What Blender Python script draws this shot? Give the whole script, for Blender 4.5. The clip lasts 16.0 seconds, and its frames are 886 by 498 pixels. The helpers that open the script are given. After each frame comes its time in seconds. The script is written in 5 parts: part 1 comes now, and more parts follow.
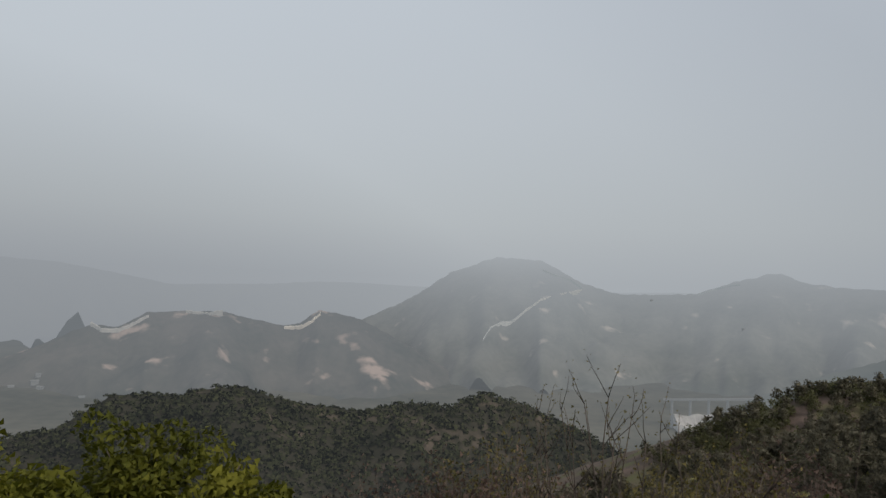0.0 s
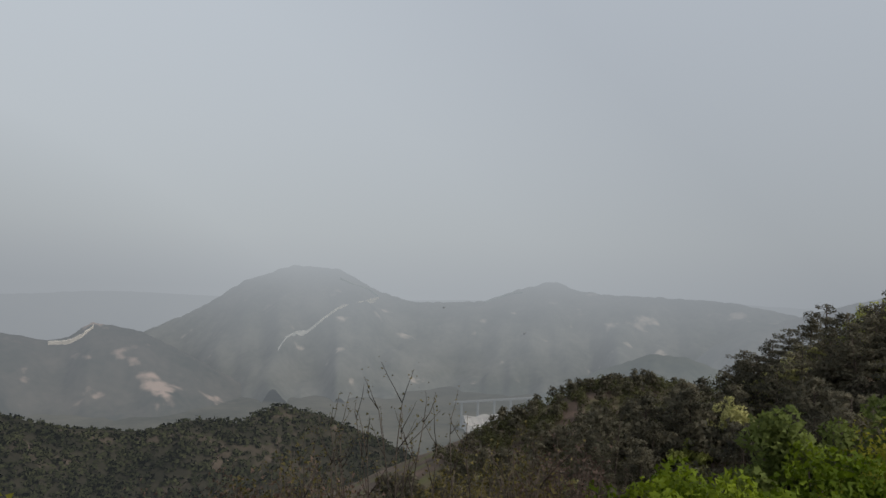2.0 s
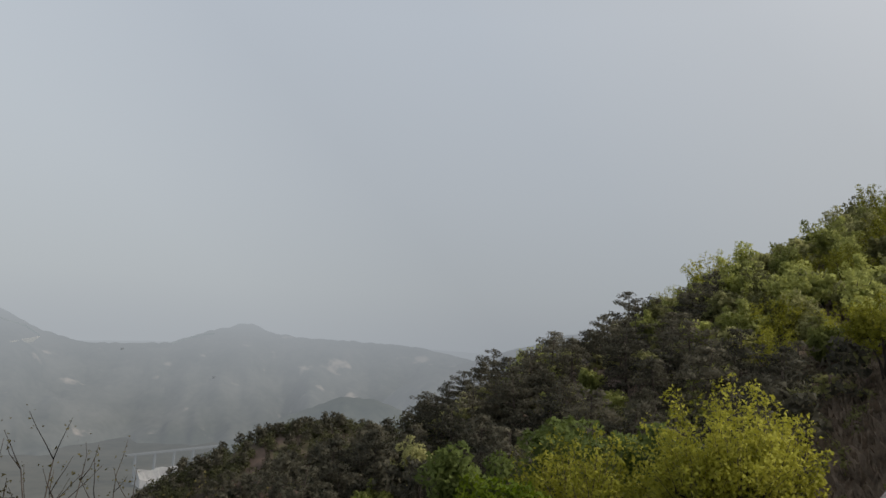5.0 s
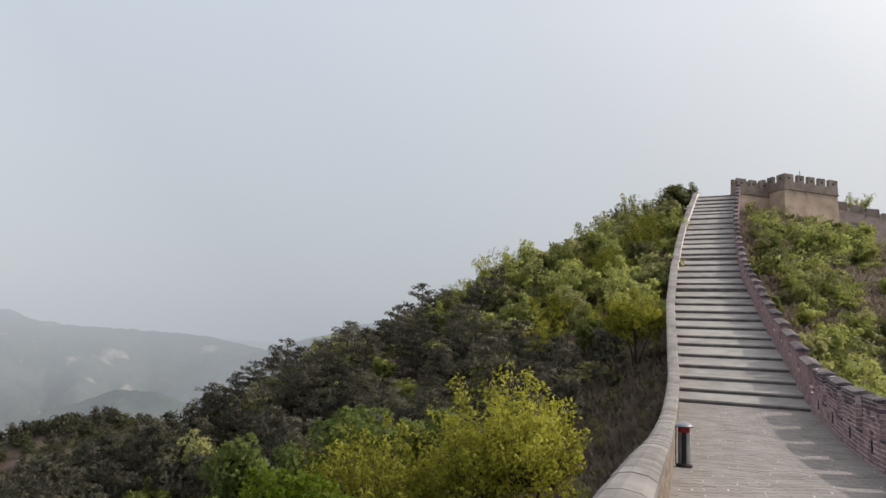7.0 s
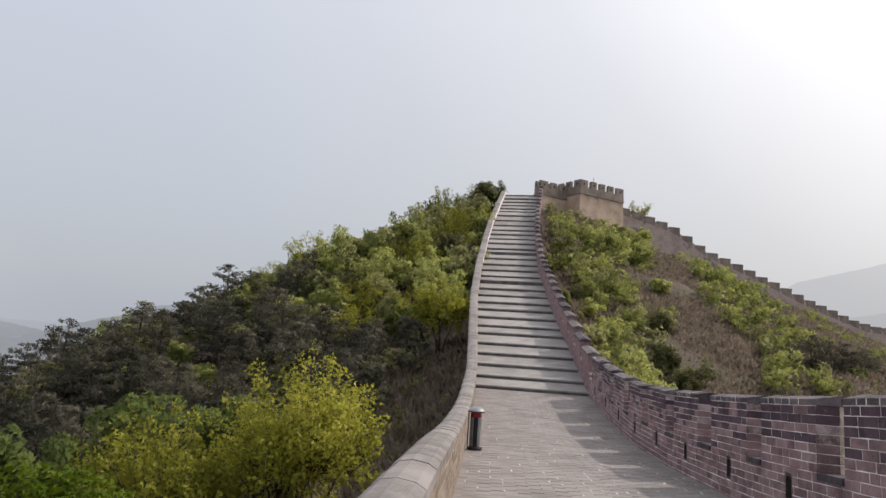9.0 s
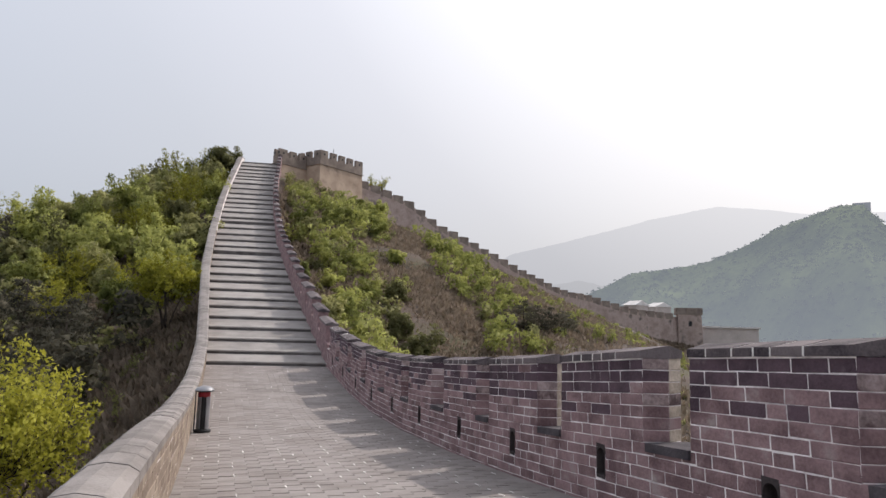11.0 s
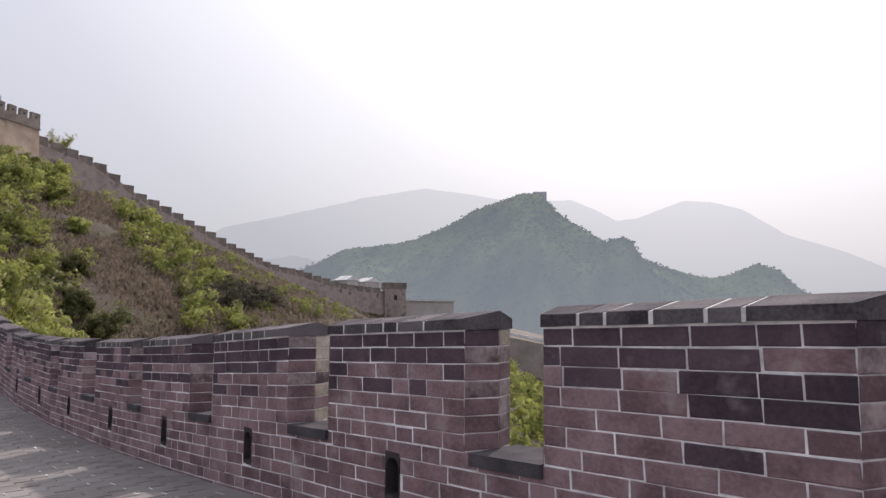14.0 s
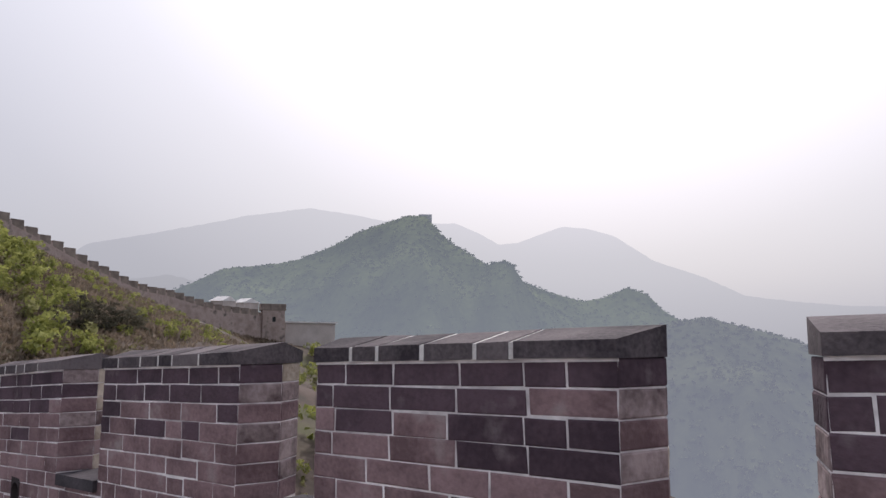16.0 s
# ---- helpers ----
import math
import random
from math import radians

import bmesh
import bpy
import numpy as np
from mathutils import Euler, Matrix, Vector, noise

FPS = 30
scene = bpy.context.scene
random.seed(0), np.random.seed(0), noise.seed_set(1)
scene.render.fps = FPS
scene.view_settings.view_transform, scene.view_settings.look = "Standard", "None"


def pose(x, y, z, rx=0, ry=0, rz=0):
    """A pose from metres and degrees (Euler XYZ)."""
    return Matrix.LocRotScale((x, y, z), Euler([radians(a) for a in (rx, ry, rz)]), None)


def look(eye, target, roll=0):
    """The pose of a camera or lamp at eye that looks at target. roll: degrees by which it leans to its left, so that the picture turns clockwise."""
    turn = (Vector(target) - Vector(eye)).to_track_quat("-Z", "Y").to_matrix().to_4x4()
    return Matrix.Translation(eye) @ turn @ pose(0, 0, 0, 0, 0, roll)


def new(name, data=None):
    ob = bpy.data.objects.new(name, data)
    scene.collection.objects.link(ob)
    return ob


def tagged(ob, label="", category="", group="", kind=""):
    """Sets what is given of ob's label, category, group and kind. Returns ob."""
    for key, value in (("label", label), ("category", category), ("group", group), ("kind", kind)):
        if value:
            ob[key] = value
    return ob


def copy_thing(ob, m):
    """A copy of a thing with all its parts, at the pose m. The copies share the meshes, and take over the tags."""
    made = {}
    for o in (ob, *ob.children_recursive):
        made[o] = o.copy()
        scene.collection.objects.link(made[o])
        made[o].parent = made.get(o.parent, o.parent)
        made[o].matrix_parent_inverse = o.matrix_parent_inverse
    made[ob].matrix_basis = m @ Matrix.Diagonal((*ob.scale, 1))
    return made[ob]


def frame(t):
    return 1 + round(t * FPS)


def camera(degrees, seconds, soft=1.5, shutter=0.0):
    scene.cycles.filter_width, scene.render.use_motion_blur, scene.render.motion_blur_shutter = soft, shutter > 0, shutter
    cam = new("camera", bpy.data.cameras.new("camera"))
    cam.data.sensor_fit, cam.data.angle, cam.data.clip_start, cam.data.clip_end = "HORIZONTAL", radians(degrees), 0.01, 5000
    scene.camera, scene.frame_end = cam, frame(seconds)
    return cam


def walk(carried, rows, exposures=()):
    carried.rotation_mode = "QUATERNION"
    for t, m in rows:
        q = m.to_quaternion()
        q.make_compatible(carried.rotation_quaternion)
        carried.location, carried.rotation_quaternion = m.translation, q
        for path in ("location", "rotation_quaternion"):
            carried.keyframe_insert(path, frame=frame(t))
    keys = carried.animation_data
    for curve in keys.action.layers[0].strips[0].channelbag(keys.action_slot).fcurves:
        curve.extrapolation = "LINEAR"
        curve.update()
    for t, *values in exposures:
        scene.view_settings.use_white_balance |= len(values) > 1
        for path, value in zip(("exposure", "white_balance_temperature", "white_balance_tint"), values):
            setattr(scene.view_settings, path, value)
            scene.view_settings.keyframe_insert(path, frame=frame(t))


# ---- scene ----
cam = camera(66.0, 16.0)
PATH = [
    (0, (-0.360, -0.900, 1.860), (-0.240, 1.095, 1.944), 2.4),
    (0.5, (-0.360, -0.900, 1.860), (-0.048, 1.073, 1.958), 2.1),
    (1, (-0.360, -0.900, 1.860), (0.074, 1.050, 1.953), 1.6),
    (1.5, (-0.350, -0.900, 1.860), (0.215, 1.014, 1.987), 2.4),
    (2, (-0.350, -0.900, 1.860), (0.342, 0.972, 1.992), 2.2),
    (2.5, (-0.340, -0.900, 1.860), (0.476, 0.920, 2.009), 1.8),
    (3, (-0.340, -0.890, 1.860), (0.625, 0.852, 2.051), 2.1),
    (5.3, (-0.241, -0.785, 1.83), (1.201, 0.568, 2.129), 2.6),
    (5.5, (-0.273, -0.837, 1.848), (1.2, 0.483, 2.147), 2.3),
    (6, (-0.317, -0.91, 1.849), (1.286, 0.252, 2.128), 2.8),
    (6.5, (-0.316, -0.88, 1.875), (1.363, 0.169, 2.157), 2.7),
    (7, (-0.37, -0.897, 1.872), (1.377, 0.032, 2.165), 2.9),
    (7.5, (-0.353, -0.946, 1.878), (1.439, -0.107, 2.17), 3.2),
    (8, (-0.39, -0.979, 1.87), (1.467, -0.29, 2.144), 4.2),
    (8.2, (-0.383, -0.998, 1.884), (1.499, -0.383, 2.168), 4.3),
    (10.3, (0.375, -0.925, 1.872), (2.36, -0.91, 2.115), 2.6),
    (10.5, (0.406, -0.95, 1.861), (2.388, -1.058, 2.107), 2.5),
    (11, (0.468, -0.965, 1.871), (2.426, -1.295, 2.109), 1.6),
    (11.5, (0.525, -0.986, 1.874), (2.437, -1.524, 2.107), 1.1),
    (12, (0.569, -1.088, 1.873), (2.451, -1.732, 2.08), 0.9),
    (12.5, (0.576, -1.292, 1.878), (2.409, -2.067, 2.082), 1.1),
    (13, (0.563, -1.44, 1.875), (2.349, -2.319, 2.074), 1.2),
    (13.5, (0.583, -1.555, 1.878), (2.292, -2.577, 2.066), 0.6),
    (14, (0.667, -1.726, 1.906), (2.332, -2.819, 2.087), 0.6),
    (14.5, (0.724, -1.897, 1.913), (2.38, -3.005, 2.093), 0.0),
    (15, (0.688, -2.114, 1.941), (2.341, -3.218, 2.161), 0.6),
    (15.5, (0.672, -2.317, 1.958), (2.198, -3.591, 2.177), 0.5),
    (16, (0.668, -2.501, 1.971), (2.122, -3.852, 2.218), 0.5),
]
walk(cam, [(t, look(eye, target, roll)) for t, eye, target, roll in PATH],
     ((0, -0.42, 6420, 10), (3.2, -0.50, 6420, 10), (5.3, -0.38, 6420, 10), (7.3, 0.0, 6400, 11), (9.5, 0.0, 6350, 14), (11.5, 0.06, 6250, 15), (13.5, -0.02, 6180, 17), (16, -0.2, 6120, 19)))

# ---- light ----
SUN_AZ, SUN_EL = radians(-55), radians(43)
SUN = Vector((math.cos(SUN_AZ) * math.cos(SUN_EL), math.sin(SUN_AZ) * math.cos(SUN_EL), math.sin(SUN_EL)))
sun = new("sun", bpy.data.lights.new("sun", "SUN"))
sun.data.energy, sun.data.angle, sun.data.color = 2.65, radians(1.1), (1.0, 0.93, 0.82)
sun.matrix_world = look((0, 0, 60), Vector((0, 0, 60)) - SUN)

world = bpy.data.worlds.new("hazy_sky")
scene.world = world
world.use_nodes = True


def sky_colour(nt, direction):
    """The hazy sky's colour in a direction: brighter towards the sun, duller near the horizon."""
    N, K = nt.nodes.new, nt.links.new
    nrm = N("ShaderNodeVectorMath"); nrm.operation = "NORMALIZE"
    K(direction, nrm.inputs[0])
    dot = N("ShaderNodeVectorMath"); dot.operation = "DOT_PRODUCT"
    dot.inputs[1].default_value = SUN
    K(nrm.outputs[0], dot.inputs[0])
    mr = N("ShaderNodeMapRange")
    mr.inputs["From Min"].default_value, mr.inputs["From Max"].default_value = -1, 1
    K(dot.outputs["Value"], mr.inputs["Value"])
    ramp = N("ShaderNodeValToRGB")
    K(mr.outputs[0], ramp.inputs[0])
    stops = [(0.0, (0.36, 0.385, 0.42)), (0.24, (0.65, 0.693, 0.73)), (0.36, (0.61, 0.652, 0.69)), (0.48, (0.525, 0.563, 0.604)), (0.60, (0.525, 0.562, 0.602)),
             (0.73, (0.57, 0.592, 0.612)), (0.83, (0.665, 0.672, 0.678)), (0.90, (0.86, 0.855, 0.835)), (0.95, (1.12, 1.09, 1.08)), (1.0, (1.9, 1.8, 1.65))]
    el = ramp.color_ramp.elements
    el[0].position, el[0].color = stops[0][0], (*stops[0][1], 1)
    el[1].position, el[1].color = stops[-1][0], (*stops[-1][1], 1)
    for p, c in stops[1:-1]:
        el.new(p).color = (*c, 1)
    sep = N("ShaderNodeSeparateXYZ")
    K(nrm.outputs[0], sep.inputs[0])
    rz = N("ShaderNodeValToRGB")
    K(sep.outputs["Z"], rz.inputs[0])
    el = rz.color_ramp.elements
    el[0].position, el[0].color = 0.0, (0.80, 0.80, 0.80, 1)
    el[1].position, el[1].color = 0.45, (1.12, 1.13, 1.15, 1)
    el.new(0.08).color = (0.90, 0.90, 0.89, 1)
    el.new(0.22).color = (1.0, 1.0, 1.0, 1)
    mul = N("ShaderNodeMix"); mul.data_type, mul.blend_type = "RGBA", "MULTIPLY"
    mul.inputs["Factor"].default_value = 1
    K(ramp.outputs[0], mul.inputs["A"]); K(rz.outputs[0], mul.inputs["B"])
    return mul.outputs["Result"]


def sky():
    nt = world.node_tree
    nt.nodes.clear()
    N, K = nt.nodes.new, nt.links.new
    out, bg = N("ShaderNodeOutputWorld"), N("ShaderNodeBackground")
    tc = N("ShaderNodeTexCoord")
    haze = sky_colour(nt, tc.outputs["Generated"])
    air = N("ShaderNodeTexSky")
    air.sky_type, air.sun_disc, air.sun_elevation, air.sun_rotation = "NISHITA", False, SUN_EL, math.pi / 2 - SUN_AZ
    air.dust_density, air.air_density = 6, 1.5
    mix = N("ShaderNodeMix"); mix.data_type, mix.blend_type = "RGBA", "ADD"
    mix.inputs["Factor"].default_value = 0.012
    K(haze, mix.inputs["A"]); K(air.outputs[0], mix.inputs["B"])
    K(mix.outputs["Result"], bg.inputs["Color"])
    bg.inputs["Strength"].default_value = 1.0
    K(bg.outputs[0], out.inputs[0])


sky()

# ---- materials ----


def material(name, dark, light, scale=3.0, rough=0.9, bump=0.3, fine=40.0, vary="", spread=0.35, metal=0.0, spots=None):
    """Two colours mixed by coarse and fine noise; vary 'object' or 'island' shifts the brightness piece by piece."""
    m = bpy.data.materials.new(name)
    m.use_nodes = True
    nt = m.node_tree
    N, K = nt.nodes.new, nt.links.new
    bs = nt.nodes["Principled BSDF"]
    bs.inputs["Roughness"].default_value, bs.inputs["Metallic"].default_value = rough, metal
    bs.inputs["Specular IOR Level"].default_value = 0.25
    tc = N("ShaderNodeNewGeometry")
    n1, n2 = N("ShaderNodeTexNoise"), N("ShaderNodeTexNoise")
    for n, s, d in ((n1, scale, 5), (n2, fine, 3)):
        n.inputs["Scale"].default_value, n.inputs["Detail"].default_value = s, d
        K(tc.outputs["Position"], n.inputs["Vector"])
    add = N("ShaderNodeMath"); add.operation = "ADD"
    sub = N("ShaderNodeMath"); sub.operation = "MULTIPLY_ADD"
    sub.inputs[1].default_value, sub.inputs[2].default_value = 0.45, -0.22
    K(n2.outputs["Fac"], sub.inputs[0])
    K(n1.outputs["Fac"], add.inputs[0]); K(sub.outputs[0], add.inputs[1])
    last = add
    if vary:
        src = N("ShaderNodeObjectInfo").outputs["Random"] if vary == "object" else tc.outputs["Random Per Island"]
        ma = N("ShaderNodeMath"); ma.operation = "MULTIPLY_ADD"
        ma.inputs[1].default_value = spread * 2
        K(src, ma.inputs[0])
        off = N("ShaderNodeMath"); off.operation = "SUBTRACT"
        off.inputs[1].default_value = spread
        K(last.outputs[0], ma.inputs[2]); K(ma.outputs[0], off.inputs[0])
        last = off
    mr = N("ShaderNodeMapRange")
    mr.inputs["From Min"].default_value, mr.inputs["From Max"].default_value = 0.28, 0.72
    K(last.outputs[0], mr.inputs["Value"])
    mix = N("ShaderNodeMix"); mix.data_type = "RGBA"
    mix.inputs["A"].default_value, mix.inputs["B"].default_value = (*dark, 1), (*light, 1)
    K(mr.outputs[0], mix.inputs["Factor"])
    col = mix.outputs["Result"]
    if spots:
        colour, sc, lo, hi = spots
        n3 = N("ShaderNodeTexNoise")
        n3.inputs["Scale"].default_value, n3.inputs["Detail"].default_value = sc, 6
        K(tc.outputs["Position"], n3.inputs["Vector"])
        m3 = N("ShaderNodeMapRange")
        m3.inputs["From Min"].default_value, m3.inputs["From Max"].default_value = lo, hi
        K(n3.outputs["Fac"], m3.inputs["Value"])
        mx = N("ShaderNodeMix"); mx.data_type = "RGBA"
        mx.inputs["B"].default_value = (*colour, 1)
        K(m3.outputs[0], mx.inputs["Factor"]); K(col, mx.inputs["A"])
        col = mx.outputs["Result"]
    K(col, bs.inputs["Base Color"])
    if bump:
        b = N("ShaderNodeBump")
        b.inputs["Strength"].default_value, b.inputs["Distance"].default_value = bump, 0.02
        K(add.outputs[0], b.inputs["Height"]); K(b.outputs[0], bs.inputs["Normal"])
    return m


def leaf_material(name, dark, light, spread=0.3):
    m = material(name, dark, light, scale=0.9, rough=0.75, bump=0, fine=9.0, vary="object", spread=spread)
    bs = m.node_tree.nodes["Principled BSDF"]
    tr = m.node_tree.nodes.new("ShaderNodeBsdfTranslucent")
    mx = m.node_tree.nodes.new("ShaderNodeMixShader")
    out = m.node_tree.nodes["Material Output"]
    K = m.node_tree.links.new
    K(bs.inputs["Base Color"].links[0].from_socket, tr.inputs["Color"])
    mx.inputs[0].default_value = 0.45
    K(bs.outputs[0], mx.inputs[1]); K(tr.outputs[0], mx.inputs[2]); K(mx.outputs[0], out.inputs[0])
    return m


def painted_haze_material(name, dark, light, air, amount, scale=0.012, spots=None, vary=""):
    """A far hillside of the backdrop, with haze painted over it as emission."""
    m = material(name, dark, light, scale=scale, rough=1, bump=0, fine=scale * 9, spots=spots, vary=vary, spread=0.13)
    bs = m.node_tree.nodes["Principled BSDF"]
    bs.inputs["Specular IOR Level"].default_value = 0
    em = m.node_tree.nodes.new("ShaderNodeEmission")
    if isinstance(air, float):  # painted thick haze takes the sky's colour behind it
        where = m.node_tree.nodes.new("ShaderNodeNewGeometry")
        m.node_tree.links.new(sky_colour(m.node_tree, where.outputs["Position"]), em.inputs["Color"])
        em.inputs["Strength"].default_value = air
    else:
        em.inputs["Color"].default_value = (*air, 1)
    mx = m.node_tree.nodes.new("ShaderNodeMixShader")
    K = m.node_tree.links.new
    if isinstance(amount, tuple):  # the painted haze's share changes with height, or with the distance across the valley
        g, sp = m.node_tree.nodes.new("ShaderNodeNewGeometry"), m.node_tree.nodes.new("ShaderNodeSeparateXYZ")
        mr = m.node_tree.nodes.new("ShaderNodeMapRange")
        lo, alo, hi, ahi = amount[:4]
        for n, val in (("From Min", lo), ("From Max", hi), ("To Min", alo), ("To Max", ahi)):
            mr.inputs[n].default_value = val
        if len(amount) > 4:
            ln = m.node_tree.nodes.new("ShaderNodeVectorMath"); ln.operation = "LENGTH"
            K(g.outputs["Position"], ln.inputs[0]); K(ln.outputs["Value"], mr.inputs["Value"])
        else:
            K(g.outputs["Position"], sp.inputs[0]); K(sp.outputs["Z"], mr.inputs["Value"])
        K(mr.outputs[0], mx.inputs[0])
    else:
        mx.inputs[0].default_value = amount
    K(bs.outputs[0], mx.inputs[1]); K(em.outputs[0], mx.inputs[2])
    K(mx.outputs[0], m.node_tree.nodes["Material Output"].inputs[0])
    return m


BROWN_D, BROWN_L, CHAR_D, CHAR_L = (0.150, 0.096, 0.100), (0.325, 0.218, 0.222), (0.056, 0.037, 0.047), (0.118, 0.078, 0.094)
BRICK = material("brick_piece", BROWN_D, BROWN_L, scale=4, vary="object", spread=0.16, fine=38, bump=0.7, spots=((0.36, 0.32, 0.30), 4, 0.60, 0.80))
BRICK_J = material("brick_rows", BROWN_D, BROWN_L, scale=4, vary="island", spread=0.16, fine=38, bump=0.7, spots=((0.36, 0.32, 0.30), 4, 0.60, 0.80))
BRICK_C = material("weathered_brick_piece", CHAR_D, CHAR_L, scale=4, vary="object", spread=0.14, fine=38, bump=0.7, spots=((0.24, 0.20, 0.20), 5, 0.60, 0.80))
BRICK_CJ = material("weathered_brick_rows", CHAR_D, CHAR_L, scale=4, vary="island", spread=0.14, fine=38, bump=0.7, spots=((0.24, 0.20, 0.20), 5, 0.60, 0.80))
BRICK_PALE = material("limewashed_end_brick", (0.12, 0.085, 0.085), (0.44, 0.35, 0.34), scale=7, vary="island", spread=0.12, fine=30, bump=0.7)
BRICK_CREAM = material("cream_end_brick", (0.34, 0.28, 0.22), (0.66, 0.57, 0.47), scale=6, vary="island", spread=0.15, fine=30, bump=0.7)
MORTAR_W = material("white_mortar", (0.55, 0.52, 0.49), (0.85, 0.82, 0.78), scale=6, fine=90, bump=0.6)
# warmer brick for the low parapet: sunlight is put into its colour
BRICK_L = material("lit_brick_rows", (0.175, 0.135, 0.105), (0.32, 0.26, 0.205), scale=3, vary="island", spread=0.2, fine=60, bump=0.5)
MORTAR = material("mortar", (0.40, 0.36, 0.36), (0.98, 0.93, 0.91), scale=3.2, fine=18, bump=0.6)
COPING = material("coping_stone", (0.042, 0.034, 0.040), (0.175, 0.148, 0.150), scale=3, vary="object", spread=0.2, fine=50, bump=0.5)
COPING_N = material("low_coping_stone", (0.17, 0.152, 0.142), (0.30, 0.272, 0.255), scale=3, vary="island", spread=0.2, fine=50, bump=0.5)
DARKSLAB = material("dark_slab", (0.035, 0.030, 0.036), (0.10, 0.088, 0.095), scale=4, fine=60, bump=0.4)
PAVE = material("paving_brick", (0.215, 0.190, 0.177), (0.305, 0.274, 0.258), scale=1.2, vary="object", spread=0.16, fine=45, bump=0.35,
                spots=((0.22, 0.20, 0.188), 2.2, 0.60, 0.8))
PAVE_J = material("paving_rows", (0.215, 0.190, 0.177), (0.305, 0.274, 0.258), scale=1.2, vary="island", spread=0.16, fine=45, bump=0.35,
                  spots=((0.22, 0.20, 0.188), 2.2, 0.60, 0.8))
JOINT = material("paving_joint", (0.22, 0.20, 0.185), (0.40, 0.37, 0.345), scale=5, fine=40, bump=0.3)
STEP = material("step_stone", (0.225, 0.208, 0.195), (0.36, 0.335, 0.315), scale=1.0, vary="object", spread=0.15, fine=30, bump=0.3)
# darker than the treads: the risers' shade is put into their colour
RISER_SHADE = material("riser_stone", (0.07, 0.063, 0.060), (0.17, 0.155, 0.15), scale=2.0, fine=30, bump=0.3)
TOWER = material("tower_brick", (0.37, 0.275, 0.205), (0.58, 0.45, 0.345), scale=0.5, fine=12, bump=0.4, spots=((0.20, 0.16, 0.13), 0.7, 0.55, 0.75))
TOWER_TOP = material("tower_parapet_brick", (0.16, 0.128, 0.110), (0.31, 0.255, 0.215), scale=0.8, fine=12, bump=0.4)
FARWALL = material("ridge_wall_brick", (0.27, 0.205, 0.18), (0.50, 0.40, 0.355), scale=0.6, fine=6, bump=0.4, spots=((0.12, 0.10, 0.09), 0.6, 0.55, 0.7))
EARTH = material("hill_ground", (0.050, 0.039, 0.030), (0.118, 0.085, 0.070), scale=0.22, fine=2.6, bump=1.0, spots=((0.075, 0.078, 0.032), 0.11, 0.48, 0.66))
BARK = material("bark", (0.035, 0.028, 0.024), (0.10, 0.08, 0.065), scale=4, fine=30, bump=0.6)
PINE = leaf_material("pine_needles", (0.050, 0.049, 0.035), (0.160, 0.146, 0.102), 0.25)
BROAD = leaf_material("green_leaves", (0.165, 0.185, 0.050), (0.45, 0.465, 0.135), 0.3)
YELLOW = leaf_material("young_yellow_leaves", (0.18, 0.182, 0.018), (0.42, 0.405, 0.052), 0.2)
SHRUB = leaf_material("shrub_leaves", (0.145, 0.146, 0.060), (0.41, 0.40, 0.165), 0.3)
GRASS = leaf_material("dry_grass_blades", (0.125, 0.098, 0.070), (0.29, 0.225, 0.165), 0.0)
DUSK = leaf_material("dull_wood_leaves", (0.045, 0.050, 0.026), (0.135, 0.135, 0.062), 0.25)
RUSSET = leaf_material("dry_twigs", (0.18, 0.135, 0.108), (0.37, 0.285, 0.228), 0.3)
BLACK = material("black_metal", (0.012, 0.012, 0.013), (0.03, 0.03, 0.032), rough=0.45, bump=0.1)
# shade colour for the insides of the parapet loopholes
LOOP_SHADE = material("sooty_shade", (0.035, 0.029, 0.030), (0.085, 0.070, 0.070), rough=1.0, bump=0.2)
STEEL = material("brushed_grey_metal", (0.24, 0.24, 0.25), (0.36, 0.36, 0.37), rough=0.4, bump=0.1, metal=0.5)
RED = material("red_paint", (0.20, 0.015, 0.02), (0.32, 0.03, 0.035), rough=0.5, bump=0.1)
SOIL = material("tan_bank_soil", (0.165, 0.135, 0.112), (0.27, 0.225, 0.19), scale=0.3, fine=3)
KERB = material("white_kerb", (0.62, 0.60, 0.57), (0.80, 0.78, 0.75), scale=0.8, fine=6)
PALE = material("pale_plaster", (0.55, 0.52, 0.5), (0.72, 0.7, 0.68), scale=0.5, fine=5)
PLASTER = material("tan_plaster", (0.40, 0.35, 0.32), (0.56, 0.50, 0.47), scale=0.4, fine=5)
ROOF = material("grey_roof", (0.25, 0.24, 0.24), (0.4, 0.39, 0.38), scale=0.6, fine=6)

# ---- helpers of the place ----


def mesh_of(name, verts, faces, mat, smooth=False):
    me = bpy.data.meshes.new(name)
    me.from_pydata([tuple(v) for v in verts], [], [tuple(f) for f in faces])
    me.materials.append(mat)
    me.update()
    if smooth:
        me.polygons.foreach_set("use_smooth", [True] * len(me.polygons))
    return me


def part(name, mesh, parent, label="", m=None):
    ob = new(name, mesh)
    ob.parent = parent
    if m is not None:
        ob.matrix_basis = m
    return tagged(ob, label)


def box_data(x0, x1, y0, y1, z0, z1):
    v = [(x, y, z) for z in (z0, z1) for y in (y0, y1) for x in (x0, x1)]
    return v, [(0, 2, 3, 1), (4, 5, 7, 6), (0, 1, 5, 4), (2, 6, 7, 3), (0, 4, 6, 2), (1, 3, 7, 5)]


